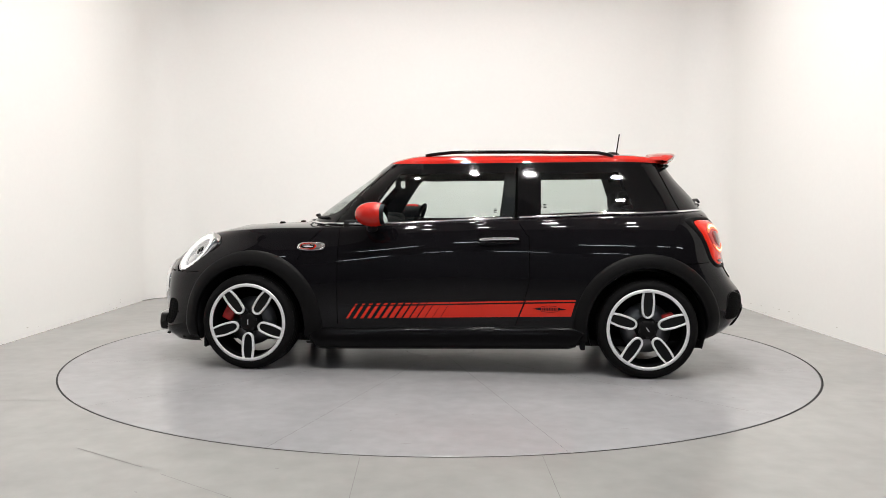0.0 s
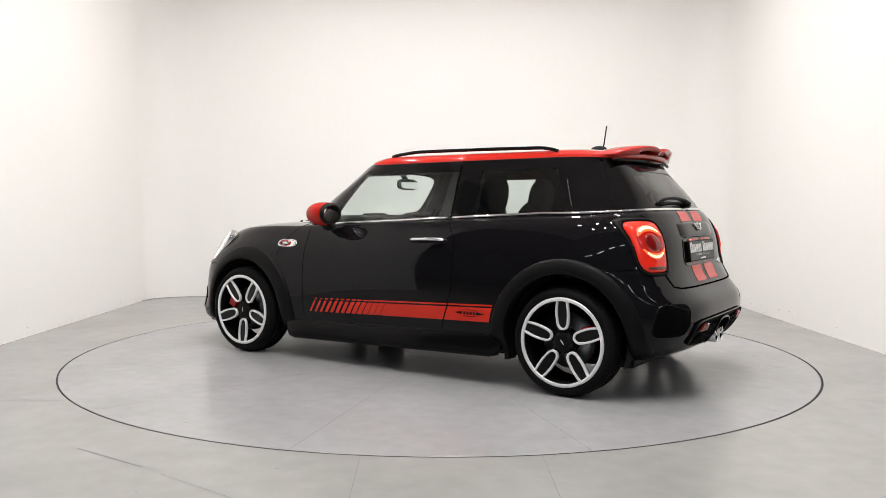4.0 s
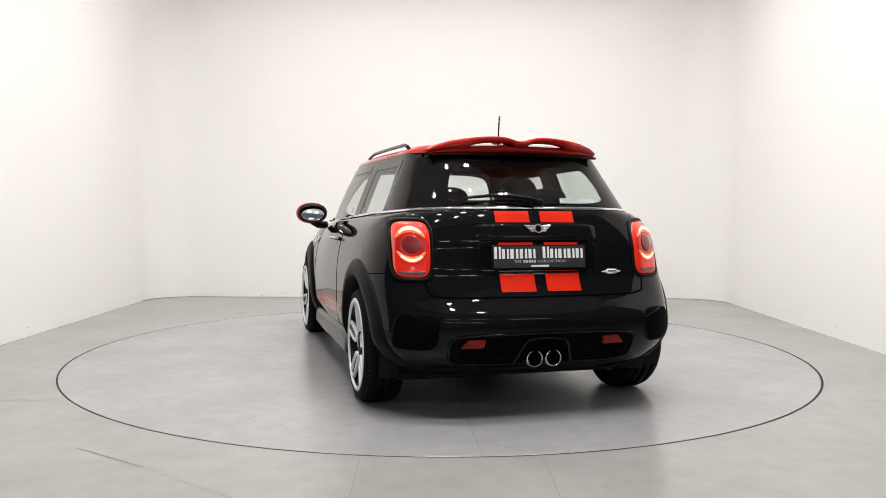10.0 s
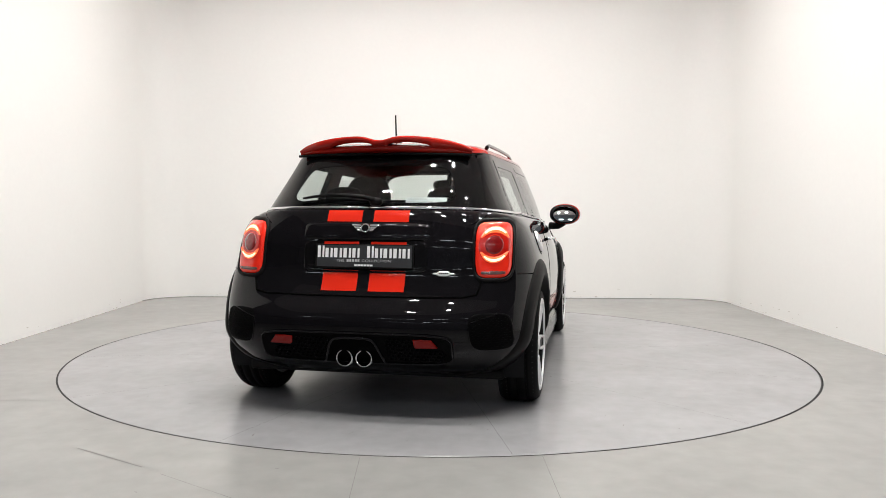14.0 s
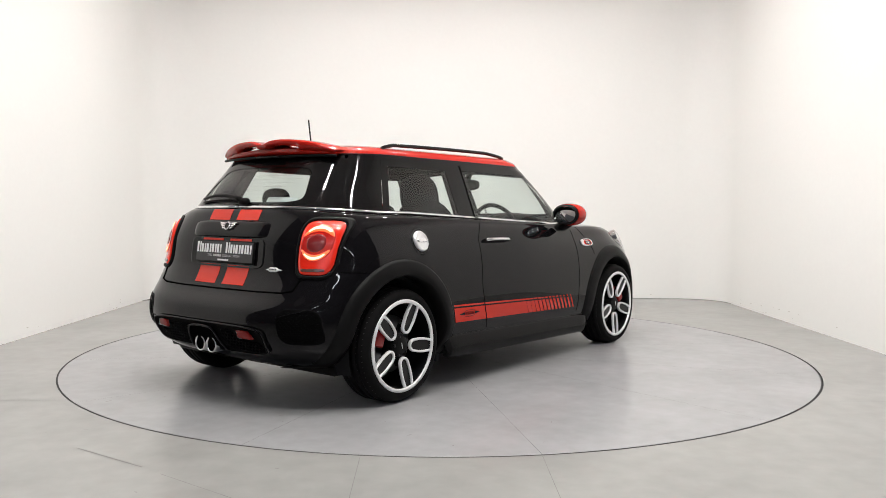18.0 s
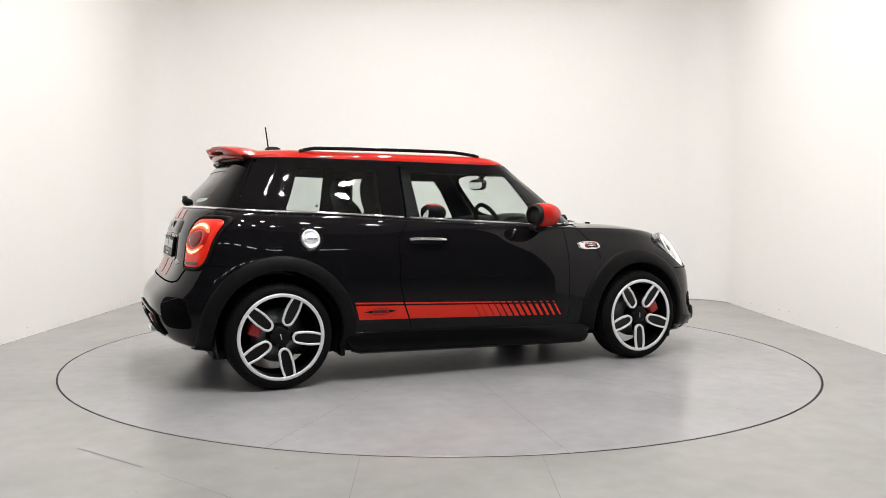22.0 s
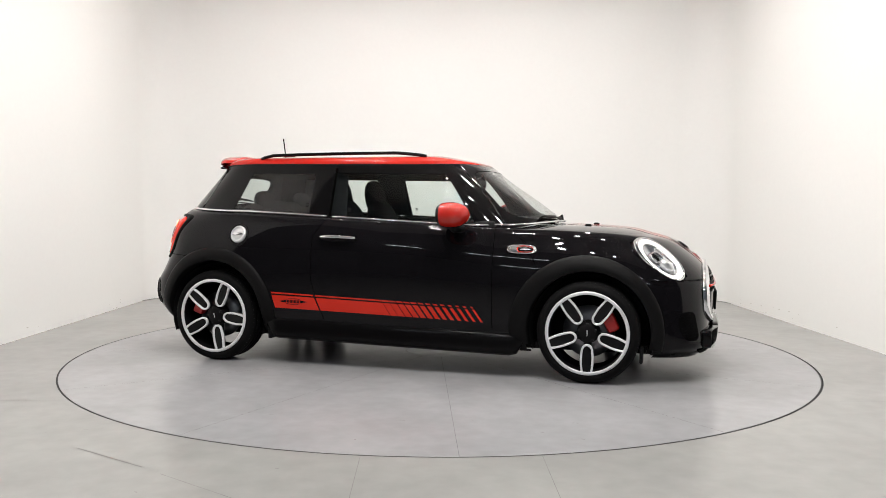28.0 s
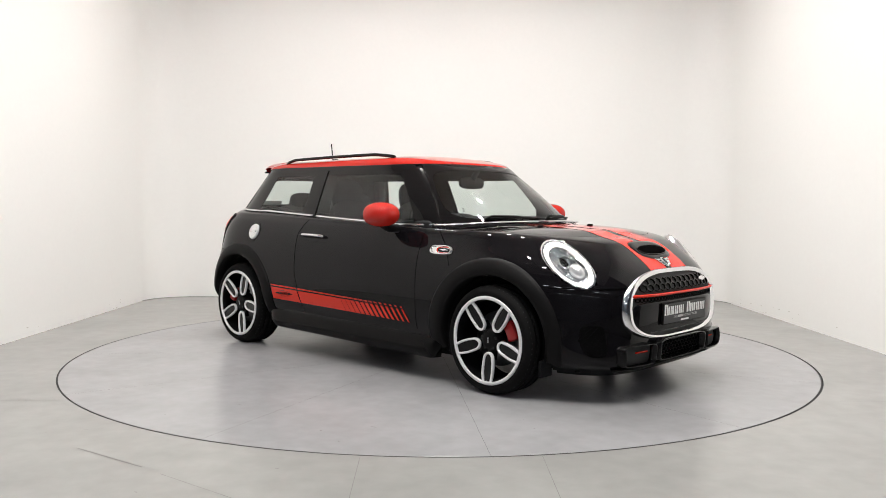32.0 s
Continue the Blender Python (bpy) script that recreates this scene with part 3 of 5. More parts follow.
# ---- points on the finished skin, found by straight lines from outside ----
def skin_tree():
    verts, faces = [], []
    for ob in car.children:
        if ob.type == "MESH" and ob.name.split(".")[0] in ("front_wing", "rear_quarter", "rear_bumper", "front_bumper", "tailgate", "door", "sill", "bonnet", "roof",
                                                            "windscreen", "rear_window", "door_window", "quarter_window", "front_pillar", "rear_pillar", "cant_rail"):
            k = len(verts)
            verts += [v.co.copy() for v in ob.data.vertices]
            faces += [[k + i for i in p.vertices] for p in ob.data.polygons]
    return BVHTree.FromPolygons(verts, faces)


SKIN = skin_tree()


def cast(o, d, out):
    p, n, _, _ = SKIN.ray_cast(Vector(o) + Vector((0.0002, 0.0003, 0.0001)), Vector(d))
    if p is None:
        p, n, _, _ = SKIN.find_nearest(Vector(o) + 2 * Vector(d))
    if n.dot(Vector(d)) > 0:
        n = -n
    return p + n * out


def side(s):
    return lambda x, z, out=0.0: cast((x, 2.2 * s, z), (0, -s, 0), out)


def rear(y, z, out=0.0):
    return cast((-3.2, y, z), (1, 0, 0), out)


def nose(y, z, out=0.0):
    return cast((3.4, y, z), (-1, 0, 0), out)


def above(x, y, out=0.0):
    return cast((x, y, 2.2), (0, 0, -1), out)


def radial(place, shape, rings, centre=(0, 0), bm=None):
    """A round or long shape laid on the skin: rings of (scale, height)."""
    fine = [rings[0]]
    for (k0, h0), (k1, h1) in zip(rings, rings[1:]):
        n = max(1, int(abs(k1 - k0) / 0.12))
        fine += [(k0 + (k1 - k0) * j / n, h0 + (h1 - h0) * j / n) for j in range(1, n + 1)]
    rows = []
    for k, h in fine:
        rows.append([place(centre[0] + a * k, centre[1] + b * k, h) for a, b in shape])
    bm = grid(rows, True, bm)
    if rings[-1][0] < 0.02:
        bmesh.ops.remove_doubles(bm, verts=bm.verts, dist=0.004)
    bmesh.ops.recalc_face_normals(bm, faces=bm.faces)
    return bm


def rounded(w, h, n=40, power=4.0, lean=0.0):
    """A rounded oblong of half sizes w and h."""
    pts = []
    for k in range(n):
        q = 2 * math.pi * k / n
        c, s = math.cos(q), math.sin(q)
        a, b = math.copysign(abs(c) ** (2 / power), c) * w, math.copysign(abs(s) ** (2 / power), s) * h
        pts.append((a + lean * b, b))
    return pts


def sheet(place, corners, nu, nv, out):
    """A four-sided piece of film on the skin; corners in order."""
    a, b, c, d = [Vector(p) for p in corners]
    rows = []
    for j in range(nv + 1):
        p, q = a.lerp(d, j / nv), b.lerp(c, j / nv)
        rows.append([place(*p.lerp(q, i / nu), out) for i in range(nu + 1)])
    bm = grid(rows)
    bmesh.ops.recalc_face_normals(bm, faces=bm.faces)
    return bm


def line_on(place, pts, radius, out=0.0, step=0.02, closed=False):
    fine = []
    for a, b in zip(pts, pts[1:]):
        n = max(1, int((Vector(b) - Vector(a)).length / step))
        fine += [Vector(a).lerp(Vector(b), k / n) for k in range(n)]
    if not closed:
        fine.append(Vector(pts[-1]))
    return tube([place(p[0], p[1], out) for p in fine], radius, 6, closed)


def blob(c, r, n1=2.0, n2=2.0, nu=32, nv=18):
    """A rounded cushion."""
    def pw(v, e):
        return math.copysign(abs(v) ** e, v)
    rows = []
    for j in range(nv + 1):
        t = math.pi * (j / nv - 0.5)
        rows.append([(c[0] + r[0] * pw(math.cos(t), 2 / n1) * pw(math.cos(q), 2 / n2), c[1] + r[1] * pw(math.cos(t), 2 / n1) * pw(math.sin(q), 2 / n2),
                      c[2] + r[2] * pw(math.sin(t), 2 / n1)) for q in (2 * math.pi * k / nu for k in range(nu))])
    bm = grid(rows, True)
    bmesh.ops.remove_doubles(bm, verts=bm.verts, dist=1e-5)
    bmesh.ops.recalc_face_normals(bm, faces=bm.faces)
    return bm


SEAM = 0.0022


def seams():
    for s in (1, -1):
        p = side(s)
        zs = spread(0.31, 0.965, 30)
        part("shut_line", line_on(p, [(DOOR_REAR + door_edge(z), z) for z in zs], SEAM), SEAMBLACK, car)
        part("shut_line", line_on(p, [(DOOR_FRONT, z) for z in spread(0.30, 0.93, 12)], SEAM), SEAMBLACK, car)
        part("shut_line", line_on(p, [(x, 0.292 - 0.022 * (x + 0.8)) for x in spread(-0.82, 0.84, 20)], SEAM), SEAMBLACK, car)
        # bonnet side edge, down to the arch
        part("shut_line", line_on(p, [(0.76, 0.915), (0.80, 0.88), (0.87, 0.81), (0.90, 0.77), (0.93, 0.70)], SEAM), SEAMBLACK, car)
        # edge along the skirt
        part("skirt_crease", line_on(p, [(x, 0.300 - 0.02 * (x + 0.8)) for x in spread(-0.80, 0.80, 30)], 0.004, 0.0), PAINT, car)
        # bumper edges
        part("shut_line", line_on(p, [(x, 0.615 - 0.012 * (x - 1.6)) for x in spread(1.60, 1.90, 12)], SEAM), SEAMBLACK, car)
        part("shut_line", line_on(p, [(x, 0.70 + 0.05 * (-1.45 - x)) for x in spread(-1.45, -1.62, 8)], SEAM), SEAMBLACK, car)
        part("shut_line", line_on(lambda y, z, o: rear(s * y, z, o), [(0.595, 0.70), (0.58, 0.66), (0.565, 0.615), (0.50, 0.603), (0.30, 0.600), (0.0, 0.599)], 0.005), SEAMBLACK, car)
        part("shut_line", line_on(lambda y, z, o: rear(s * y, z, o), [(0.60, 1.01), (0.57, 0.98), (0.525, 0.95)], SEAM), SEAMBLACK, car)
    part("shut_line", line_on(nose, [(y, 0.607) for y in spread(-0.72, 0.72, 40)], SEAM), SEAMBLACK, car)


seams()


def belt_chrome():
    for s in (1, -1):
        pts = [UPPER.turn(1 - k / 30, 0.0, False) for k in range(0, 31)] + [UPPER.side(x, 0.0) for x in spread(REAR_START, 0.70, 40)[1:]]
        n = len(pts)
        k = next(i for i, p in enumerate(pts) if p.x > -0.45)
        for a, b in ((0, k), (k, n)):
            line = [Vector((p.x * 1.002, s * (p.y + 0.006), p.z + 0.002)) for p in pts[a:b]]
            part("belt_trim", tube(line, 0.0085, 8), CHROME, car, "thin chrome belt strip")
        line = [Vector((x, s * y, z)) for x, y, z in ((0.70, 0.708, 0.932), (0.78, 0.68, 0.930), (0.84, 0.63, 0.934), (0.90, 0.55, 0.940), (0.945, 0.42, 0.945), (0.965, 0.25, 0.948), (0.972, 0.0, 0.949))]
        part("cowl_trim", tube(line, 0.007, 8), CHROME, car)


belt_chrome()


def skirts():
    """A ledge along each sill, from arch to arch, with a thin blade below."""
    for s in (1, -1):
        rows = []
        for x in spread(-0.86, 0.86, 41):
            end = min(1.0, (0.86 - abs(x)) / 0.05)
            z = 0.297 - 0.021 * (x + 0.8)
            y = LOWER.on_side(x, z).y
            rows.append([(x, s * (y + d * end), z + h * (0.35 + 0.65 * end)) for d, h in ((0.0, 0.004), (0.006, -0.001), (0.011, -0.010), (0.018, -0.045), (0.022, -0.085), (0.021, -0.112), (0.008, -0.126), (-0.05, -0.132))])
        bm = grid(rows)
        bmesh.ops.recalc_face_normals(bm, faces=bm.faces)
        part("side_skirt", bm, SKIRT, car, "satin black side skirt blade")


skirts()


def mirrors():
    for s in (1, -1):
        c = (0.425, 0.880 * s, 0.992)
        bm = blob(c, (0.116, 0.112, 0.077), 2.15, 2.15)
        bmesh.ops.bisect_plane(bm, geom=bm.verts[:] + bm.edges[:] + bm.faces[:], plane_co=(0.375, 0, 0), plane_no=(1, 0, 0), clear_inner=True)
        inner = bm.copy()
        bmesh.ops.bisect_plane(bm, geom=bm.verts[:] + bm.edges[:] + bm.faces[:], plane_co=(0, 0.806 * s, 0), plane_no=(0, s, 0), clear_inner=True)
        bmesh.ops.bisect_plane(inner, geom=inner.verts[:] + inner.edges[:] + inner.faces[:], plane_co=(0, 0.806 * s, 0), plane_no=(0, s, 0), clear_outer=True)
        m = part("door_mirror", bm, RED, car, "red door mirror cap")
        part("mirror_inner_shell", inner, TRIM, m, "black inner shell")
        bm = blob(c, (0.112, 0.108, 0.073), 2.15, 2.15)
        bmesh.ops.bisect_plane(bm, geom=bm.verts[:] + bm.edges[:] + bm.faces[:], plane_co=(0.352, 0, 0), plane_no=(1, 0, 0), clear_inner=True)
        bmesh.ops.bisect_plane(bm, geom=bm.verts[:] + bm.edges[:] + bm.faces[:], plane_co=(0.376, 0, 0), plane_no=(1, 0, 0), clear_outer=True)
        part("mirror_housing", bm, TRIM, m)
        rows = []
        for k in spread(1.04, 0.01, 8):
            rows.append([Vector((-0.005 * (1 - k * k), 0.080 * k * math.cos(q), 0.058 * k * math.sin(q))) for q in (2 * math.pi * j / 32 for j in range(32))])
        bm = grid(rows, True)
        bmesh.ops.recalc_face_normals(bm, faces=bm.faces)
        bmesh.ops.transform(bm, matrix=Matrix.Translation((0.366, c[1], c[2])) @ Matrix.Rotation(radians(-3 * s), 4, "Z") @ Matrix.Rotation(radians(20), 4, "Y"), verts=bm.verts)
        part("mirror_glass", bm, MIRRORGLASS, m, "mirror glass")
        part("mirror_foot", tube([(0.43, 0.875 * s, 0.93), (0.44, 0.83 * s, 0.905), (0.46, 0.77 * s, 0.905)], lambda f: 0.030 + 0.006 * f, 12, squash=0.75), TRIM, m)


mirrors()


def side_details():
    for s in (1, -1):
        p = side(s)
        # handle: a chrome bar over a dark hollow
        part("handle_hollow", radial(p, rounded(0.055, 0.03, 32, 2.0), [(1.0, 0.001), (0.0, 0.001)], (-0.335, 0.822)), GLOSS, car)
        bar = [p(x, 0.838 - 0.02 * (x + 0.47), o) for x, o in ((-0.468, 0.004), (-0.455, 0.024), (-0.42, 0.034), (-0.345, 0.037), (-0.27, 0.034), (-0.235, 0.024), (-0.222, 0.004))]
        part("door_handle", tube(bar, 0.0125, 10, squash=0.8), CHROME, car, "chrome door handle")
        # side vent badge on the wing
        body = radial(p, rounded(0.090, 0.0265, 48, 3.0, -0.25), [(1.0, 0.0), (0.99, 0.008), (0.86, 0.011), (0.80, 0.010), (0.76, 0.004)], (0.845, 0.785))
        v = part("wing_badge", body, CHROME, car, "chrome-framed wing badge")
        part("badge_field", radial(p, rounded(0.075, 0.020, 40, 3.0, -0.25), [(1.0, 0.004), (0.0, 0.004)], (0.845, 0.785)), CHROME, v)
        part("badge_bar", radial(p, rounded(0.055, 0.017, 32, 3.0, -0.25), [(1.0, 0.004), (0.97, 0.008), (0.88, 0.0085), (0.84, 0.005)], (0.868, 0.784)), DECAL, v, "red inner frame")
        part("badge_slot", radial(p, rounded(0.046, 0.0125, 24, 3.0, -0.25), [(1.0, 0.0055), (0.0, 0.0055)], (0.868, 0.784)), GLOSS, v)
        part("badge_wings", radial(p, rounded(0.036, 0.0045, 24, 1.6), [(1.0, 0.006), (0.6, 0.009), (0.0, 0.009)], (0.866, 0.784)), SILVER, v)
    # filler cap
    p = side(-1)
    ring = radial(p, rounded(0.074, 0.074, 40, 2.0), [(1.0, 0.0), (0.97, 0.003), (0.88, 0.003), (0.86, 0.001)], (-1.07, 0.85))
    part("filler_surround", ring, GLOSS, car)
    cap = part("filler_cap", radial(p, rounded(0.056, 0.056, 40, 2.0), [(1.0, 0.0), (0.98, 0.009), (0.90, 0.014), (0.80, 0.016), (0.74, 0.012), (0.4, 0.013), (0.0, 0.014)], (-1.07, 0.85)), SATIN, car, "round chrome fuel filler cap")
    part("cap_rib", radial(p, rounded(0.042, 0.010, 24, 2.6), [(1.0, 0.010), (0.9, 0.020), (0.0, 0.022)], (-1.07, 0.85)), CHROME, cap)


side_details()


def top_z(x):
    return 0.478 - 0.0350 * (x + 0.815)


def low_z(x):
    return 0.374 - 0.0285 * (x + 0.79)


def side_stripes():
    def lean(x):
        """How far the cuts run forward for each metre down."""
        return 0.27 + 0.40 * min(1.0, max(0.0, (x + 0.8) / 0.9))

    for s in (1, -1):
        p = side(s)
        band = part("side_stripe", bmesh.new(), DECAL, car, "red vinyl side stripe breaking into slanted bars")

        def bar(x0, x1, a, b):
            """Between the cuts that start at x0 and x1 on the top line; a, b: from the top of the band to its foot, 0 to 1."""
            def pt(x, f):
                z = top_z(x) + (low_z(x) - top_z(x)) * f
                return (x + lean(x) * (top_z(x) - z), z)
            n = max(2, int((x1 - x0) / 0.03))
            part("stripe_bar", sheet(p, (pt(x0, a), pt(x1, a), pt(x1, b), pt(x0, b)), n, 4 if b - a > 0.3 else 2, 0.0016), DECAL, band)
        for x0, x1 in ((-0.815, DOOR_REAR - 0.013), (DOOR_REAR - 0.003, -0.045)):
            bar(x0, x1, 0.0, 0.095)
            bar(x0, x1, 0.19, 1.0)
        start, wide = -0.042, 0.0482
        for k in range(13):
            keep = wide * (0.95 - 0.052 * k)
            bar(start + wide * k, start + wide * k + keep, 0.0, 0.095)
            bar(start + wide * k, start + wide * k + keep, 0.19, 1.0)
        # winged badge, as plain shapes: two pointed ends, a thin outline and dark bars between
        for d in (1, -1):
            part("badge_tip", sheet(p, ((-0.655 + d * 0.104, 0.4185), (-0.655 + d * 0.050, 0.428), (-0.655 + d * 0.050, 0.410), (-0.655 + d * 0.104, 0.4180)), 4, 2, 0.0030), GLOSS, band, "dark wing tip")
            part("badge_line", line_on(p, [(-0.655 + 0.05 * a, 0.4185 + d * (0.0135 + 0.006 * (1 - a * a))) for a in spread(-1, 1, 9)], 0.0014, 0.0020), GLOSS, band)
        for k in range(9):
            x = -0.695 + 0.010 * k
            part("badge_mark", sheet(p, ((x - 0.0032, 0.4275), (x + 0.0032, 0.4272), (x + 0.0032, 0.4092), (x - 0.0032, 0.4095)), 1, 2, 0.0030), GLOSS, band)


side_stripes()


def emblem(place, centre, size, parent, name="wing_emblem"):
    """A round badge with wings, as plain shapes."""
    e = part(name, radial(place, rounded(0.30 * size, 0.30 * size, 28, 2.0), [(1.0, 0.0), (0.98, 0.008), (0.78, 0.010), (0.74, 0.006)], centre), CHROME, parent, "chrome winged emblem shape")
    part("emblem_disc", radial(place, rounded(0.24 * size, 0.24 * size, 24, 2.0), [(1.0, 0.006), (0.0, 0.007)], centre), GLOSS, e)
    for s in (1, -1):
        for k in range(3):
            a0, a1 = 0.30 * size, (0.95 - 0.17 * k) * size
            z0 = 0.22 * size - 0.16 * size * k
            pts = ((centre[0] + s * a0, centre[1] + z0), (centre[0] + s * a1, centre[1] + z0 + 0.04 * size), (centre[0] + s * (a1 - 0.08 * size), centre[1] + z0 - 0.09 * size), (centre[0] + s * a0, centre[1] + z0 - 0.11 * size))
            part("wing", solid(sheet(place, pts, 4, 1, 0.005), 0.003), CHROME, e)
    return e


def print_text(word, parent, x, y, wide, z, high, sgn):
    """Flat capitals on a plate, from the built-in font."""
    cu = bpy.data.curves.new("text", "FONT")
    cu.body = word
    ob = bpy.data.objects.new("text", cu)
    me = ob.to_mesh()
    bm = bmesh.new()
    bm.from_mesh(me)
    ob.to_mesh_clear()
    bpy.data.objects.remove(ob)
    bpy.data.curves.remove(cu)
    lo, hi = [min(v.co.x for v in bm.verts), min(v.co.y for v in bm.verts)], [max(v.co.x for v in bm.verts), max(v.co.y for v in bm.verts)]
    for v in bm.verts:
        a, b = (v.co.x - lo[0]) / (hi[0] - lo[0]) - 0.5, (v.co.y - lo[1]) / (hi[1] - lo[1])
        v.co = (x, y + sgn * a * wide, z + b * high)
    part("lettering", bm, LETTER, parent, smooth=False)


def name_plate(place, centre, wide, high, parent, marks=True):
    """A dark plate with light bars where writing stands."""
    cy, cz = centre
    f = place(cy - wide, cz - high, 0), place(cy + wide, cz - high, 0), place(cy + wide, cz + high, 0), place(cy - wide, cz + high, 0), place(cy, cz, 0)
    x = min(p.x for p in f) if f[0].x < 0 else max(p.x for p in f)
    sgn = -1 if x < 0 else 1
    lean = (f[2].x + f[3].x - f[0].x - f[1].x) / 2 / (2 * high)
    at = Matrix.Translation((x + sgn * 0.003, cy, cz)) @ Matrix.Rotation(math.atan(lean), 4, "Y")
    pl = part("number_plate", box(-0.006, 0.006, -wide, wide, -high, high, 0.003), TRIM, parent, "dark plate with pale lettering bars")
    pl.matrix_basis = at
    part("plate_face", box(0.006 * sgn - 0.0006, 0.006 * sgn + 0.0006, -wide + 0.008, wide - 0.008, -high + 0.006, high - 0.006), PLATE, pl, smooth=False)
    run = -1 if sgn > 0 else 1
    xs = 0.0072 * sgn
    # two words in five broad bars each, and smaller print below
    def print_bar(name, y0, y1, z0, z1, mat):
        part(name, box(xs - 0.0006, xs + 0.0006, *sorted((run * y0, run * y1)), z0, z1, 0), mat, pl, smooth=False)
    y = 0.240
    for k in range(10):
        w = (0.040, 0.044, 0.050, 0.046, 0.044)[k % 5]
        for a, b in ((0.0, 0.36), (0.60, 0.84)):
            print_bar("letter_bar", y - a * w, y - b * w, -0.008, 0.050 if k in (0, 5) else 0.039, WHITE)
        y -= w + (0.032 if k == 4 else 0.0)
    for word, y0, y1 in (("THE", 0.140, 0.100), ("COLLECTION", 0.010, -0.140)):
        print_text(word, pl, xs + 0.0008 * sgn, run * (y0 + y1) / 2, abs(y0 - y1), -0.029, 0.0125, sgn)
    for k in range(5):
        print_bar("small_letter_bar", 0.088 - 0.014 * k, 0.078 - 0.014 * k, -0.029, -0.0165, LETTER)
    for k in range(6):
        print_bar("small_letter_bar", 0.048 - 0.016 * k, 0.034 - 0.016 * k, -0.050, -0.041, WHITE)
    return pl


PLATE = material("plate_dark_grey", (0.022, 0.022, 0.024), 0.45)
LETTER = material("plate_grey_print", (0.55, 0.55, 0.55), 0.5)


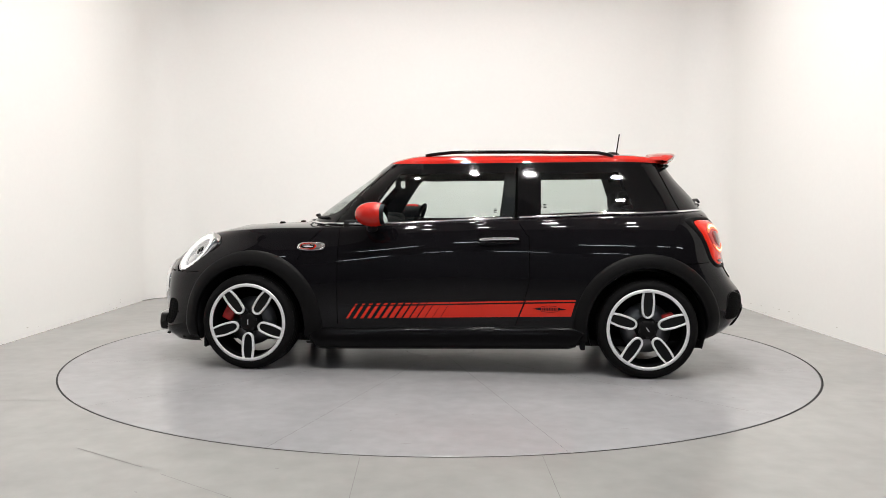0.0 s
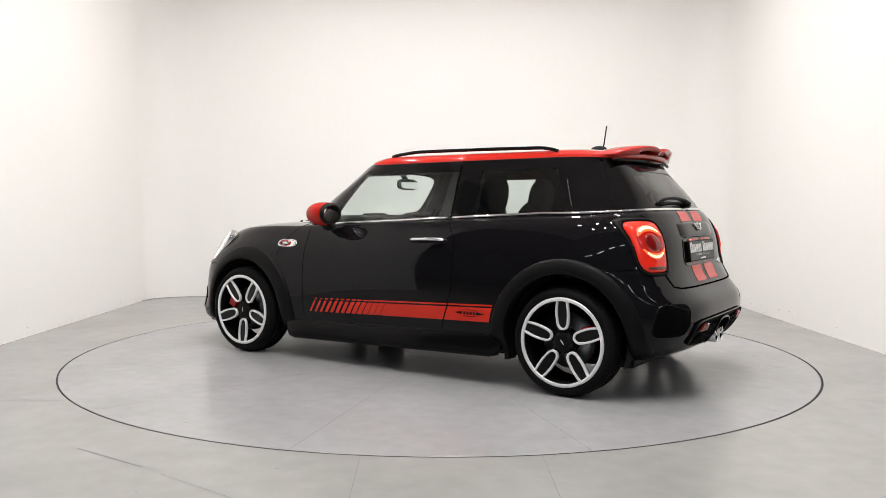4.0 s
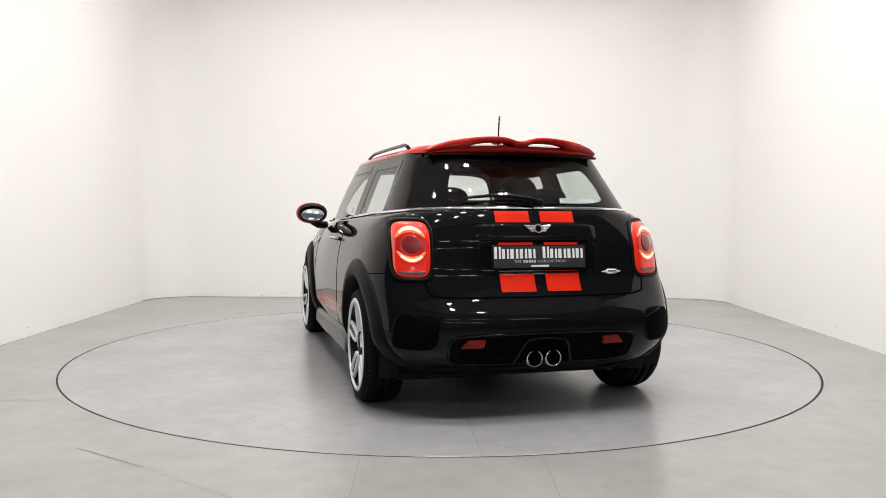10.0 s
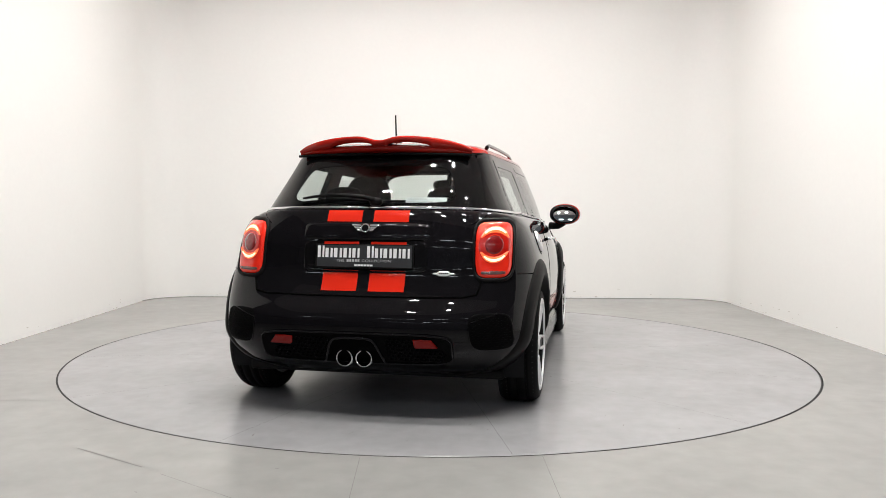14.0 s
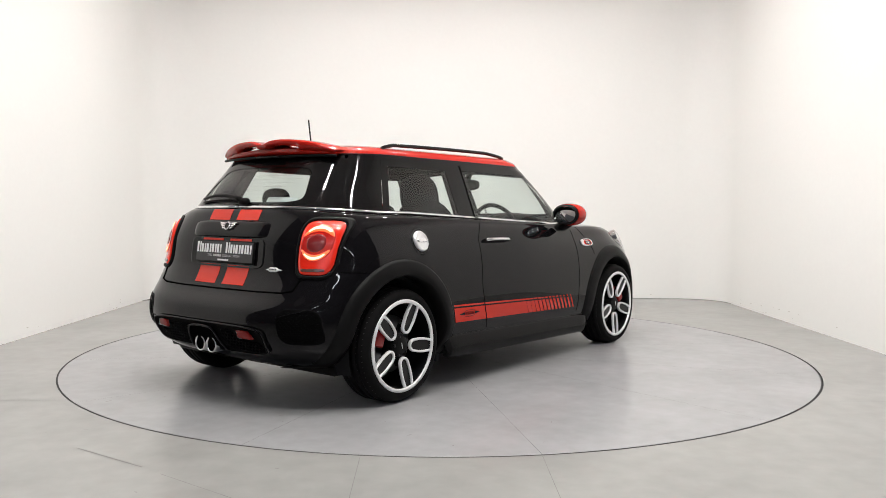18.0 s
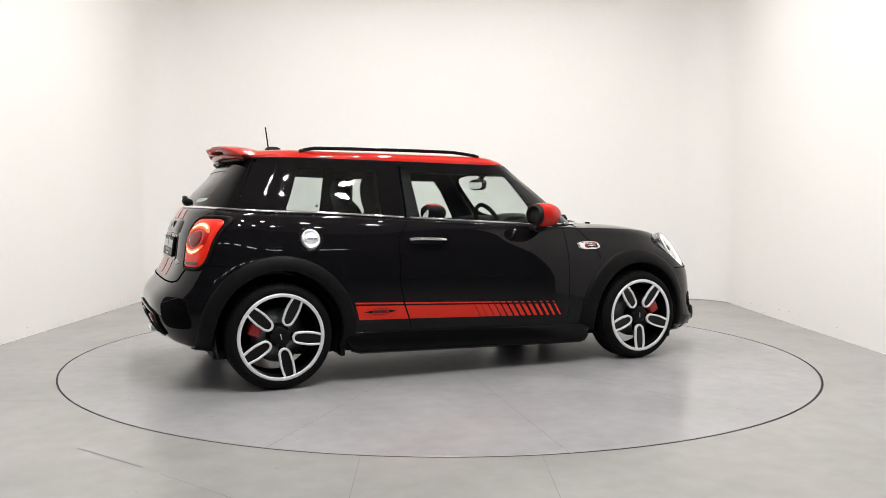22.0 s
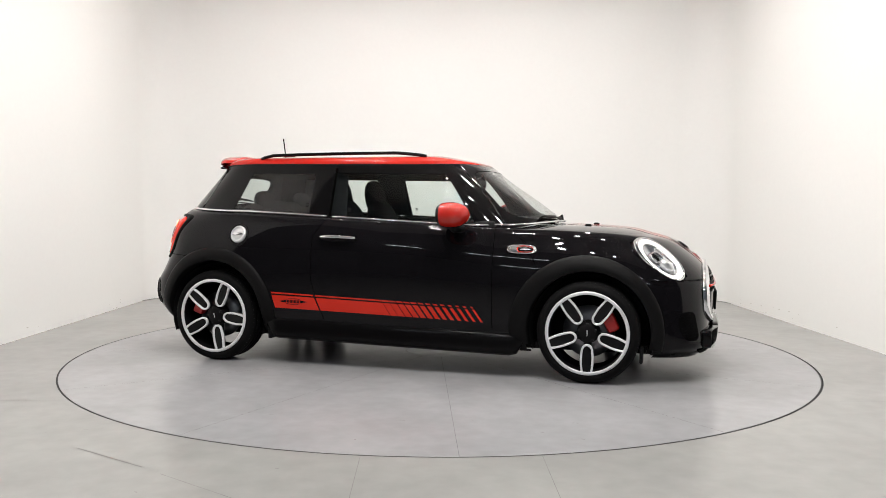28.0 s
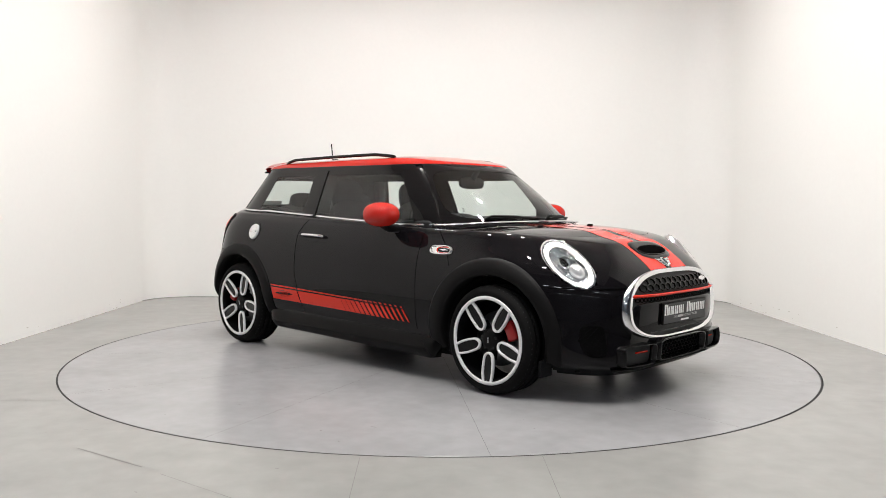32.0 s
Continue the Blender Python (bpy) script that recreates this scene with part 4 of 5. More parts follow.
def rear_end():
    # stripes on the tailgate
    for y0, y1 in ((0.030, 0.212), (-0.212, -0.030)):
        part("gate_stripe", sheet(rear, ((y0, 1.018), (y1, 1.018), (y1, 0.962), (y0, 0.962)), 8, 5, 0.0018), DECAL, car, "red vinyl stripe")
        part("gate_stripe", sheet(rear, ((y0, 0.722), (y1, 0.722), (y1, 0.622), (y0, 0.622)), 8, 6, 0.0018), DECAL, car, "red vinyl stripe")
        part("gate_stripe", sheet(rear, ((y0, 0.862), (y1, 0.862), (y1, 0.850), (y0, 0.850)), 8, 2, 0.004), DECAL, car, "red vinyl stripe")
    # grip above the plate
    grip = part("tailgate_grip", radial(rear, rounded(0.325, 0.045, 60, 6.0), [(1.0, 0.0), (0.97, 0.004), (0.88, 0.011), (0.7, 0.014), (0.3, 0.015), (0.0, 0.015)], (0, 0.913)), PAINT, car, "glossy black tailgate grip")
    # shallow recess round the plate
    part("plate_recess", radial(rear, rounded(0.318, 0.082, 60, 7.0), [(1.0, 0.001), (0.99, 0.004), (0.965, 0.003), (0.96, 0.0015), (0.0, 0.0015)], (0, 0.790)), GLOSS, car)
    name_plate(rear, (0, 0.792), 0.252, 0.060, car)
    emblem(lambda y, z, o=0.0: rear(y, z, 0) + Vector((-0.021 - o, 0, 0.0)), (0, 0.932), 0.075, car)
    # small winged badge
    wings = part("gate_badge", radial(rear, rounded(0.060, 0.0075, 40, 1.5), [(1.0, 0.001), (0.9, 0.005), (0.0, 0.006)], (-0.40, 0.712)), SILVER, car, "small silver winged badge shape")
    part("badge_plate", radial(rear, rounded(0.031, 0.0125, 32, 4.5), [(1.0, 0.003), (0.94, 0.008), (0.0, 0.008)], (-0.40, 0.712)), SILVER, wings)
    for k in range(5):
        part("badge_mark", sheet(rear, ((-0.378 - 0.0095 * k, 0.716), (-0.3845 - 0.0095 * k, 0.716), (-0.3845 - 0.0095 * k, 0.708), (-0.378 - 0.0095 * k, 0.708)), 1, 1, 0.0095), GLOSS, wings)
    # tail lamps
    for s in (1, -1):
        pl = lambda y, z, o=0.0: rear(s * y, z, o)
        c = (0.632, 0.828)
        sh = rounded(0.098, 0.154, 56, 4.5, -0.02)
        lamp = part("tail_lamp", radial(pl, sh, [(1.0, 0.0), (0.99, 0.008), (0.94, 0.011), (0.90, 0.009), (0.89, 0.003)], c), TRIM, car, "lit red tail lamp in a black bezel")
        sh2 = rounded(0.083, 0.135, 56, 4.5, -0.02)
        part("lens", radial(pl, sh2, [(1.0, 0.004), (0.97, 0.011), (0.80, 0.016), (0.4, 0.018), (0.0, 0.019)], c), LAMPBODY, lamp, "red lens")
        # red bowl round the eye, and two lit crescents above and below it
        e = (c[0] - 0.002, c[1] + 0.021)
        part("lamp_bowl", radial(pl, rounded(0.068, 0.088, 48, 2.2), [(1.0, 0.0175), (0.97, 0.0195), (0.6, 0.0195), (0.55, 0.018)], e), LAMPRED, lamp, "deep red bowl")
        for a0, a1 in ((22, 158), (202, 338)):
            rows, core = [], []
            for q in spread(a0, a1, 28):
                f = math.sin(math.pi * (q - a0) / (a1 - a0)) ** 0.65
                q = radians(q)
                ks = (1.0, 0.98, 0.97 - 0.12 * f, 0.97 - 0.28 * f, 0.95 - 0.30 * f)
                rows.append([pl(e[0] + k * 0.067 * math.cos(q), e[1] + k * 0.087 * math.sin(q), h) for k, h in zip(ks, (0.0195, 0.0215, 0.0225, 0.0215, 0.0195))])
                core.append([pl(e[0] + (0.965 - d * f) * 0.067 * math.cos(q), e[1] + (0.965 - d * f) * 0.087 * math.sin(q), h) for d, h in ((0.03, 0.0220), (0.07, 0.0240), (0.13, 0.0240), (0.19, 0.0220))])
            for lines, mat in ((rows, LAMPLIT), (core[4:-4], LAMPHOT)):
                bm = grid(lines)
                bmesh.ops.recalc_face_normals(bm, faces=bm.faces)
                part("light_arc", bm, mat, lamp, "glowing crescent")
        part("lamp_eye", radial(pl, rounded(0.041, 0.044, 32, 2.0), [(1.0, 0.018), (0.93, 0.022), (0.5, 0.024), (0.0, 0.025)], e), LAMPEYE, lamp, "dark red centre lens")
        part("reflector", radial(pl, rounded(0.058, 0.010, 24, 4.0), [(1.0, 0.012), (0.9, 0.016), (0.0, 0.016)], (c[0], c[1] - 0.112)), SMOKED, lamp)


SMOKED = material("smoked_reflector", (0.10, 0.045, 0.035), 0.2, coat=0.6)
LAMPEYE = material("lamp_dark_red", (0.20, 0.006, 0.005), 0.1, coat=1.0)
FOGRED = material("fog_lamp_red", (0.20, 0.007, 0.005), 0.2, coat=0.3, spec=0.2)
rear_end()


def hexes(place, inside, pitch, wire, out, squeeze=1.0, span=0.8, zc=0.5):
    """Honeycomb wire in one sheet."""
    bm = bmesh.new()
    r = pitch / math.sqrt(3)
    n = int(span / pitch)
    for j in range(-n, n + 1):
        for i in range(-n, n + 1):
            y, z = pitch * (i + 0.5 * (j % 2)), zc + 1.5 * r * j * squeeze
            if not inside(y, z):
                continue
            pts = [(y + r * math.sin(k * math.pi / 3), z + squeeze * r * math.cos(k * math.pi / 3)) for k in range(6)]
            rows = []
            for k, h in ((1.0, out - 0.012), (1.0, out), (1 - wire, out), (1 - wire, out - 0.012)):
                rows.append([place(y + (a - y) * k, z + (b - z) * k, h) for a, b in pts])
            grid(rows, True, bm)
    bmesh.ops.recalc_face_normals(bm, faces=bm.faces)
    return bm


def rear_bumper():
    # lower black insert with honeycomb, fog lights, vents and twin exhausts
    shape = rounded(0.485, 0.074, 72, 6.0)
    mid = lambda y, z, o=0.0: rear(y + 0.015, z, o)
    part("bumper_insert", radial(mid, shape, [(1.0, 0.0), (0.985, 0.012), (0.965, 0.014), (0.945, 0.004), (0.0, 0.002)], (0, 0.358)), MESHBLACK, car, "black lower bumper insert")
    part("insert_edge", line_on(mid, [(a * 0.985, 0.358 + b * 0.985) for a, b in shape], 0.005, 0.011, closed=True), PAINT, car, "gloss black raised edge")
    ins = lambda y, z: abs(y) < 0.43 and abs(z - 0.352) < 0.05 and abs(y) > 0.15 and not (0.30 < abs(y) < 0.43 and z > 0.36)
    for s in (1, -1):
        part("bumper_mesh", hexes(rear, lambda y, z: ins(y, z) and y * s > 0, 0.024, 0.25, 0.012, 0.8, 0.5, 0.345), MESHBLACK, car, smooth=False)
    for s in (1, -1):
        pl = lambda y, z, o=0.0: rear(s * y, z, o)
        part("fog_lamp", radial(pl, [(-0.058, 0.019), (-0.020, 0.021), (0.030, 0.020), (0.060, -0.014), (0.055, -0.018), (0.0, -0.019), (-0.048, -0.019), (-0.054, -0.014)], [(1.0, 0.008), (0.96, 0.016), (0.5, 0.018), (0.0, 0.018)], (0.36 + 0.022 * s, 0.390)), FOGRED, car, "red rear fog lamp")
        hole = rounded(0.098, 0.088, 48, 4.0, -0.12)
        vent = radial(pl, hole, [(1.0, 0.001), (0.96, 0.003), (0.92, 0.002), (0.88, 0.001), (0.0, 0.001)], (0.640, 0.443))
        part("bumper_vent", vent, MESHBLACK, car, "black side vent of the bumper")
        part("vent_edge", line_on(pl, [(0.640 + a, 0.443 + b) for a, b in hole if b < 0.05 or a > 0.03], 0.0035, 0.001), PAINT, car)
        part("vent_mesh", hexes(pl, lambda y, z: ((y - 0.640 + 0.12 * (z - 0.443)) / 0.086) ** 4 + ((z - 0.443) / 0.076) ** 4 < 1, 0.024, 0.28, 0.004, 0.55, 0.8, 0.443), MESHBLACK, car, smooth=False)
        # exhaust tips
        ex = spin([(-0.020, 0.034), (-0.038, 0.0345), (-0.045, 0.037), (-0.046, 0.040), (-0.040, 0.043), (0.12, 0.042)], 32, "x")
        e = part("exhaust_tip", ex, CHROME, car, "chrome exhaust tip")
        e.location = (-1.835, 0.017 + s * 0.049, 0.303)
        part("pipe_inside", spin([(-0.020, 0.0338), (0.09, 0.033), (0.09, 0.001)], 24, "x"), SEAMBLACK, e)
    # sloping cheeks and top of the exhaust opening
    hood = [(-0.168, 0.282), (-0.150, 0.290), (-0.112, 0.385), (-0.095, 0.402), (-0.05, 0.409), (0.0, 0.410), (0.05, 0.409), (0.095, 0.402), (0.112, 0.385), (0.150, 0.290), (0.168, 0.282)]
    part("exhaust_surround", line_on(lambda y, z, o: rear(y + 0.017, z, o), hood, 0.008, 0.012), PAINT, car)
    part("exhaust_recess", sheet(lambda y, z, o: rear(y + 0.017, z, o), ((-0.150, 0.290), (0.150, 0.290), (0.100, 0.40), (-0.100, 0.40)), 10, 6, 0.009), SEAMBLACK, car)


rear_bumper()


def roof_things():
    # spoiler: a lower lip on the roof's end and a blade over it, with two slots between
    def roof_end(y):
        a = abs(y)
        return -1.478 + 0.09 * (a / 0.50) ** 3
    def lip_top(y):
        return 1.362 - 0.047 * (abs(y) / 0.53) ** 2.5

    def crest(y):
        return float(np.interp(abs(y), (0.0, 0.03, 0.06, 0.09, 0.13, 0.20, 0.28, 0.36, 0.43, 0.46, 0.475), (1.386, 1.388, 1.398, 1.405, 1.408, 1.406, 1.399, 1.386, 1.367, 1.354, 1.340)))

    def slot(y):
        f = (abs(y) - 0.155) / 0.115
        return 0.016 * (1 - f * f) ** 0.5 if abs(f) < 1 else -0.004
    rows = []
    for y in spread(-0.475, 0.475, 61):
        a, x = abs(y), roof_end(y)
        r0 = above(-1.30, y, 0.0015)
        g = max(0.3, 1 - (a / 0.5) ** 5)
        z = min(r0.z - 0.004, lip_top(y))
        rows.append([r0, (x + 0.09, y, z + 0.006), (x + 0.02, y, z), (x + 0.006, y, z - 0.006), (x + 0.024, y, z - 0.026 * g), (x + 0.038, y, z - 0.036 * g), (-1.40, y, z - 0.040 * g)])
    bm = grid(rows)
    bmesh.ops.recalc_face_normals(bm, faces=bm.faces)
    sp = part("roof_spoiler", bm, RED, car, "glossy red roof spoiler with a raised blade and two slots")
    rows = []
    for y in spread(-0.475, 0.475, 121):
        f = min(1.0, max(0.0, abs(y) - 0.02) / 0.48)
        x = roof_end(y) - 0.050 * (1 - f) + 0.012 * math.exp(-(y / 0.035) ** 2)
        zt = np.mean([crest(y + d) for d in (-0.015, -0.008, 0.0, 0.008, 0.015)])
        zb = min(lip_top(y) + slot(y), zt - 0.006)
        zf = max(zt - 0.004, above(-1.30, y).z + 0.002)
        front = x + 0.20 - 0.05 * f
        rows.append([(front, y, zf), (x + 0.11, y, zt + 0.003), (x + 0.03, y, zt + 0.002), (x + 0.008, y, zt - 0.002), (x, y, zt - 0.008 if zt - zb > 0.016 else (zt + zb) / 2),
                     (x + 0.020, y, zb + 0.003), (x + 0.032, y, zb), (x + 0.07, y, zb + 0.002), (front, y, zf - 0.006)])
    bm = grid([list(r) for r in zip(*rows)] + [[r[0] for r in rows]])
    bmesh.ops.remove_doubles(bm, verts=bm.verts, dist=1e-5)
    bmesh.ops.recalc_face_normals(bm, faces=bm.faces)
    part("spoiler_blade", bm, RED, sp, "glossy red spoiler blade")
    part("brake_lamp", box(-1.468, -1.448, -0.10, 0.10, 1.312, 1.320, 0.003), GLOSS, sp)
    # lower black lip of the spoiler, round the top of the rear glass
    line = [(-1.448 + 0.075 * (abs(y) / 0.53) ** 3, y, 1.318 - 0.008 * (abs(y) / 0.53) ** 2) for y in spread(-0.48, 0.48, 31)]
    part("spoiler_lip", tube(line, 0.010, 8, squash=0.7), TRIM, sp)
    # rails
    for s in (1, -1):
        line = []
        for x in spread(-1.06, 0.15, 40):
            f = min(1.0, (x + 1.06) / 0.10, (0.15 - x) / 0.20)
            g = above(x, 0.505 * s)
            line.append((x, 0.505 * s, g.z + 0.004 + 0.022 * max(0.0, f) ** 0.7))
        part("roof_rail", tube(line, 0.011, 8), GLOSS, car, "black roof rail")
    # antenna
    g = above(-1.10, 0)
    a = part("antenna_foot", blob((-1.105, 0, g.z + 0.008), (0.055, 0.022, 0.026), 2.2, 2.2, 20, 10), TRIM, car, "black roof antenna")
    part("antenna_mast", tube([(-1.135, 0, g.z + 0.02), (-1.14, 0, g.z + 0.05), (-1.155, 0, 1.555)], 0.0045, 8), TRIM, a)
    # rear wiper
    pts = [(-0.03, 1.052), (0.02, 1.068), (0.12, 1.078), (0.22, 1.080), (0.31, 1.075), (0.365, 1.066)]
    w = part("rear_wiper", tube([rear(y, z, 0.028 if k < 4 else 0.022) for k, (y, z) in enumerate(pts)], lambda f: 0.020 - 0.012 * f, 10, squash=0.7), TRIM, car, "black rear wiper")
    part("wiper_foot", blob(rear(-0.03, 1.056, 0.012), (0.03, 0.034, 0.022), 2.4, 2.4, 20, 10), TRIM, w)
    part("wiper_blade", tube([rear(y, 1.052 + 0.012 * (1 - ((y - 0.15) / 0.22) ** 2), 0.010) for y in spread(-0.05, 0.37, 14)], 0.006, 6), TRIM, w)
    # window notice
    part("window_notice", sheet(rear, ((-0.175, 1.094), (-0.385, 1.094), (-0.385, 1.062), (-0.175, 1.062)), 6, 2, -0.014), NOTICE, car, "white paper strip on the rear window")
    for y0, y1, z0, z1 in ((-0.185, -0.285, 1.089, 1.081), (-0.185, -0.245, 1.073, 1.070), (-0.255, -0.315, 1.073, 1.070), (-0.345, -0.375, 1.074, 1.068)):
        part("notice_bar", sheet(rear, ((y0, z0), (y1, z0), (y1, z1), (y0, z1)), 3, 1, -0.012), LETTER, car)
    # front wipers
    for y0, y1 in ((0.10, 0.58), (-0.42, 0.06)):
        pts = [nose(y, 0.958 + 0.006 * math.sin(math.pi * (y - y0) / (y1 - y0)), 0.010) for y in spread(y0, y1, 14)]
        w = part("wiper", tube(pts, 0.006, 6), TRIM, car, "black windscreen wiper")
        part("wiper_arm", tube([nose(y0 - 0.02, 0.952, 0.008), nose(y0 + 0.03, 0.966, 0.022), nose((y0 + y1) / 2, 0.964, 0.020)], 0.008, 8), TRIM, w)


NOTICE = material("paper_white", (0.72, 0.73, 0.74), 0.6)
roof_things()


def nose_things():
    # bonnet stripes
    for y0, y1 in ((0.030, 0.210), (-0.210, -0.030)):
        part("bonnet_stripe", sheet(above, ((1.03, y0), (1.915, y0), (1.915, y1), (1.03, y1)), 40, 8, 0.0016), DECAL, car, "red vinyl bonnet stripe")
    # scoop
    sc = rounded(0.074, 0.175, 56, 2.8)
    s = part("bonnet_scoop", radial(above, sc, [(1.0, 0.001), (0.98, 0.003), (0.92, 0.005), (0.70, 0.006), (0.0, 0.003)], (1.765, 0)), PAINT, car, "black bonnet air scoop")
    part("scoop_seam", line_on(above, [(1.765 + 1.01 * a, 1.01 * b) for a, b in sc], SEAM, 0.0, closed=True), SEAMBLACK, s)
    part("scoop_opening", radial(above, rounded(0.034, 0.138, 48, 2.4), [(1.03, 0.0075), (0.0, 0.0075)], (1.778, 0)), SEAMBLACK, s)
    part("scoop_rim", line_on(above, [(1.778 + 1.04 * a, 1.03 * b) for a, b in rounded(0.034, 0.138, 48, 2.4)], 0.0035, 0.007, closed=True), PAINT, s)
    for x, y in ((1.185, 0.27), (1.185, -0.27)):
        part("washer_jet", blob(above(x, y, 0.004), (0.022, 0.014, 0.009), 2.2, 2.2, 16, 8), TRIM, car)
    emblem(lambda y, z, o=0.0: nose(y, z, o + 0.002), (0, 0.728), 0.078, car)
    # grille
    def edge(k, n=72):
        q = 2 * math.pi * k / n
        c, s_ = math.cos(q), math.sin(q)
        z = math.copysign(abs(s_) ** 0.55, s_)
        w = 0.50 - 0.115 * max(0.0, z) ** 2 - 0.055 * max(0.0, -z) ** 3
        return (math.copysign(abs(c) ** 0.50, c) * w, z * 0.178)
    sh = [edge(k) for k in range(72)]
    C = (0, 0.508)
    g = part("grille", radial(nose, sh, [(1.04, 0.0), (1.03, 0.016), (0.985, 0.022), (0.94, 0.020), (0.915, 0.006)], C), CHROME, car, "black honeycomb grille in a chrome frame")
    part("grille_back", radial(nose, sh, [(0.93, 0.004), (0.0, 0.004)], C), GAP, g)
    part("grille_mesh", hexes(nose, lambda y, z: 0.575 < z < 0.65 and abs(y) < 0.40 - 0.6 * max(0, z - 0.60), 0.056, 0.15, 0.014, 0.60, 0.6, 0.575), GLOSS, g, smooth=False)
    part("grille_bar", tube([nose(y, 0.566, 0.016) for y in spread(-0.455, 0.455, 31)], 0.0085, 8), DECAL, g, "red grille bar")
    part("grille_teeth", hexes(nose, lambda y, z: abs(z - 0.545) < 0.01 and abs(y) < 0.44, 0.030, 0.3, 0.010, 0.7, 0.6, 0.545), MESHBLACK, g, smooth=False)
    part("grille_panel", radial(nose, [(a * 0.955, b) for a, b in rounded(0.475, 0.085, 56, 7.0)], [(1.0, 0.002), (0.98, 0.008), (0.9, 0.010), (0.0, 0.010)], (0, 0.448)), PAINT, g, "gloss black plate panel")
    part("grille_badge", radial(nose, rounded(0.045, 0.012, 28, 2.2), [(1.0, 0.014), (0.8, 0.020), (0.0, 0.020)], (0.30, 0.622)), CHROME, g, "small chrome badge shape")
    name_plate(lambda y, z, o=0.0: nose(y, z, o) + Vector((0.014, 0, 0)), (0.022, 0.460), 0.252, 0.060, car)
    # lower frames
    for y0, y1, z0, z1 in ((-0.275, 0.275, 0.205, 0.325), (0.30, 0.56, 0.20, 0.315), (-0.56, -0.30, 0.20, 0.315)):
        cy, w, h = (y0 + y1) / 2, (y1 - y0) / 2, (z1 - z0) / 2
        shp = rounded(w, h, 48, 7.0)
        outer = lambda y, z, o=0.0: nose(y, z, 0) + Vector((o, 0, 0))
        fr = part("lower_intake", radial(outer, shp, [(1.0, -0.01), (1.0, 0.040), (0.97, 0.047), (0.92, 0.045), (0.89, 0.012)], (cy, (z0 + z1) / 2)), GLOSS, car, "black framed lower air intake")
        part("intake_back", radial(outer, shp, [(0.90, 0.006), (0.0, 0.006)], (cy, (z0 + z1) / 2)), GAP, fr)
        if w > 0.2:
            part("intake_mesh", hexes(outer, lambda y, z: abs(y - cy) < w - 0.03 and abs(z - (z0 + z1) / 2) < h - 0.018, 0.036, 0.2, 0.018, 0.6, 0.4, (z0 + z1) / 2), MESHBLACK, fr, smooth=False)
        else:
            part("intake_strip", tube([outer(y, 0.272, 0.012) for y in spread(y0 + 0.05 if y0 > 0 else y0 + 0.11, y1 - 0.11 if y0 > 0 else y1 - 0.05, 8)], 0.005, 6), DECAL, fr, "red strip")
    part("front_lip", tube([nose(y, 0.19, 0.010) for y in spread(-0.57, 0.57, 40)], 0.012, 8, squash=0.5), TRIM, car)
    for s_ in (1, -1):
        pl = lambda y, z, o=0.0: nose(s_ * y, z, o)
        part("side_intake", radial(pl, rounded(0.050, 0.085, 40, 3.0), [(1.0, 0.001), (0.95, 0.003), (0.88, 0.002), (0.0, 0.001)], (0.655, 0.345)), MESHBLACK, car)
        part("side_intake_mesh", hexes(pl, lambda y, z: ((y - 0.655) / 0.042) ** 2 + ((z - 0.345) / 0.075) ** 2 < 1, 0.024, 0.28, 0.005, 0.8, 0.8, 0.345), MESHBLACK, car, smooth=False)


nose_things()


def headlamps():
    for s in (1, -1):
        flip = Vector((1, s, 1))
        n, up, c = LAMP_N * flip, LAMP_UP * flip, LAMP_C * flip
        u = up.cross(n)

        def place(a, b, o=0.0):
            return c + u * a + up * b + n * o
        shape = rounded(LAMP_W, LAMP_H, 64, 2.1)
        h = part("headlamp", radial(place, shape, [(1.0, -0.04), (1.0, 0.0), (0.965, 0.014), (0.90, 0.018), (0.865, 0.012)], (0, 0)), CHROME, car, "round lit headlamp in a chrome ring")
        part("reflector", radial(place, shape, [(0.88, 0.010), (0.70, -0.006), (0.45, -0.022), (0.0, -0.026)], (0, 0)), HEADIN, h)
        part("daylight_ring", radial(place, shape, [(0.87, 0.013), (0.84, 0.017), (0.73, 0.016), (0.69, 0.004)], (0, 0)), HEADLIT, h, "glowing white ring")
        part("projector", radial(place, rounded(0.032, 0.040, 32, 2.0), [(1.15, -0.02), (1.1, 0.0), (1.0, 0.004), (0.9, 0.0)], (0.004, 0.02)), CHROME, h)
        part("projector_lens", radial(place, rounded(0.014, 0.034, 32, 2.4), [(1.0, 0.0), (0.6, 0.010), (0.0, 0.013)], (-0.004, 0.03)), GLOSS, h)
        part("lens_dome", radial(place, rounded(0.034, 0.050, 32, 2.0), [(1.0, -0.02), (0.9, 0.002), (0.5, 0.012), (0.0, 0.015)], (0.012, -0.055)), SATIN, h)
        part("divider", radial(place, rounded(0.012, 0.075, 24, 3.0), [(1.0, -0.02), (0.9, 0.004), (0.0, 0.006)], (0.052, -0.01)), CHROME, h)
        part("cover", radial(place, shape, [(0.90, 0.021), (0.7, 0.026), (0.4, 0.031), (0.0, 0.033)], (0, 0)), LENS, h, "clear lens")


headlamps()


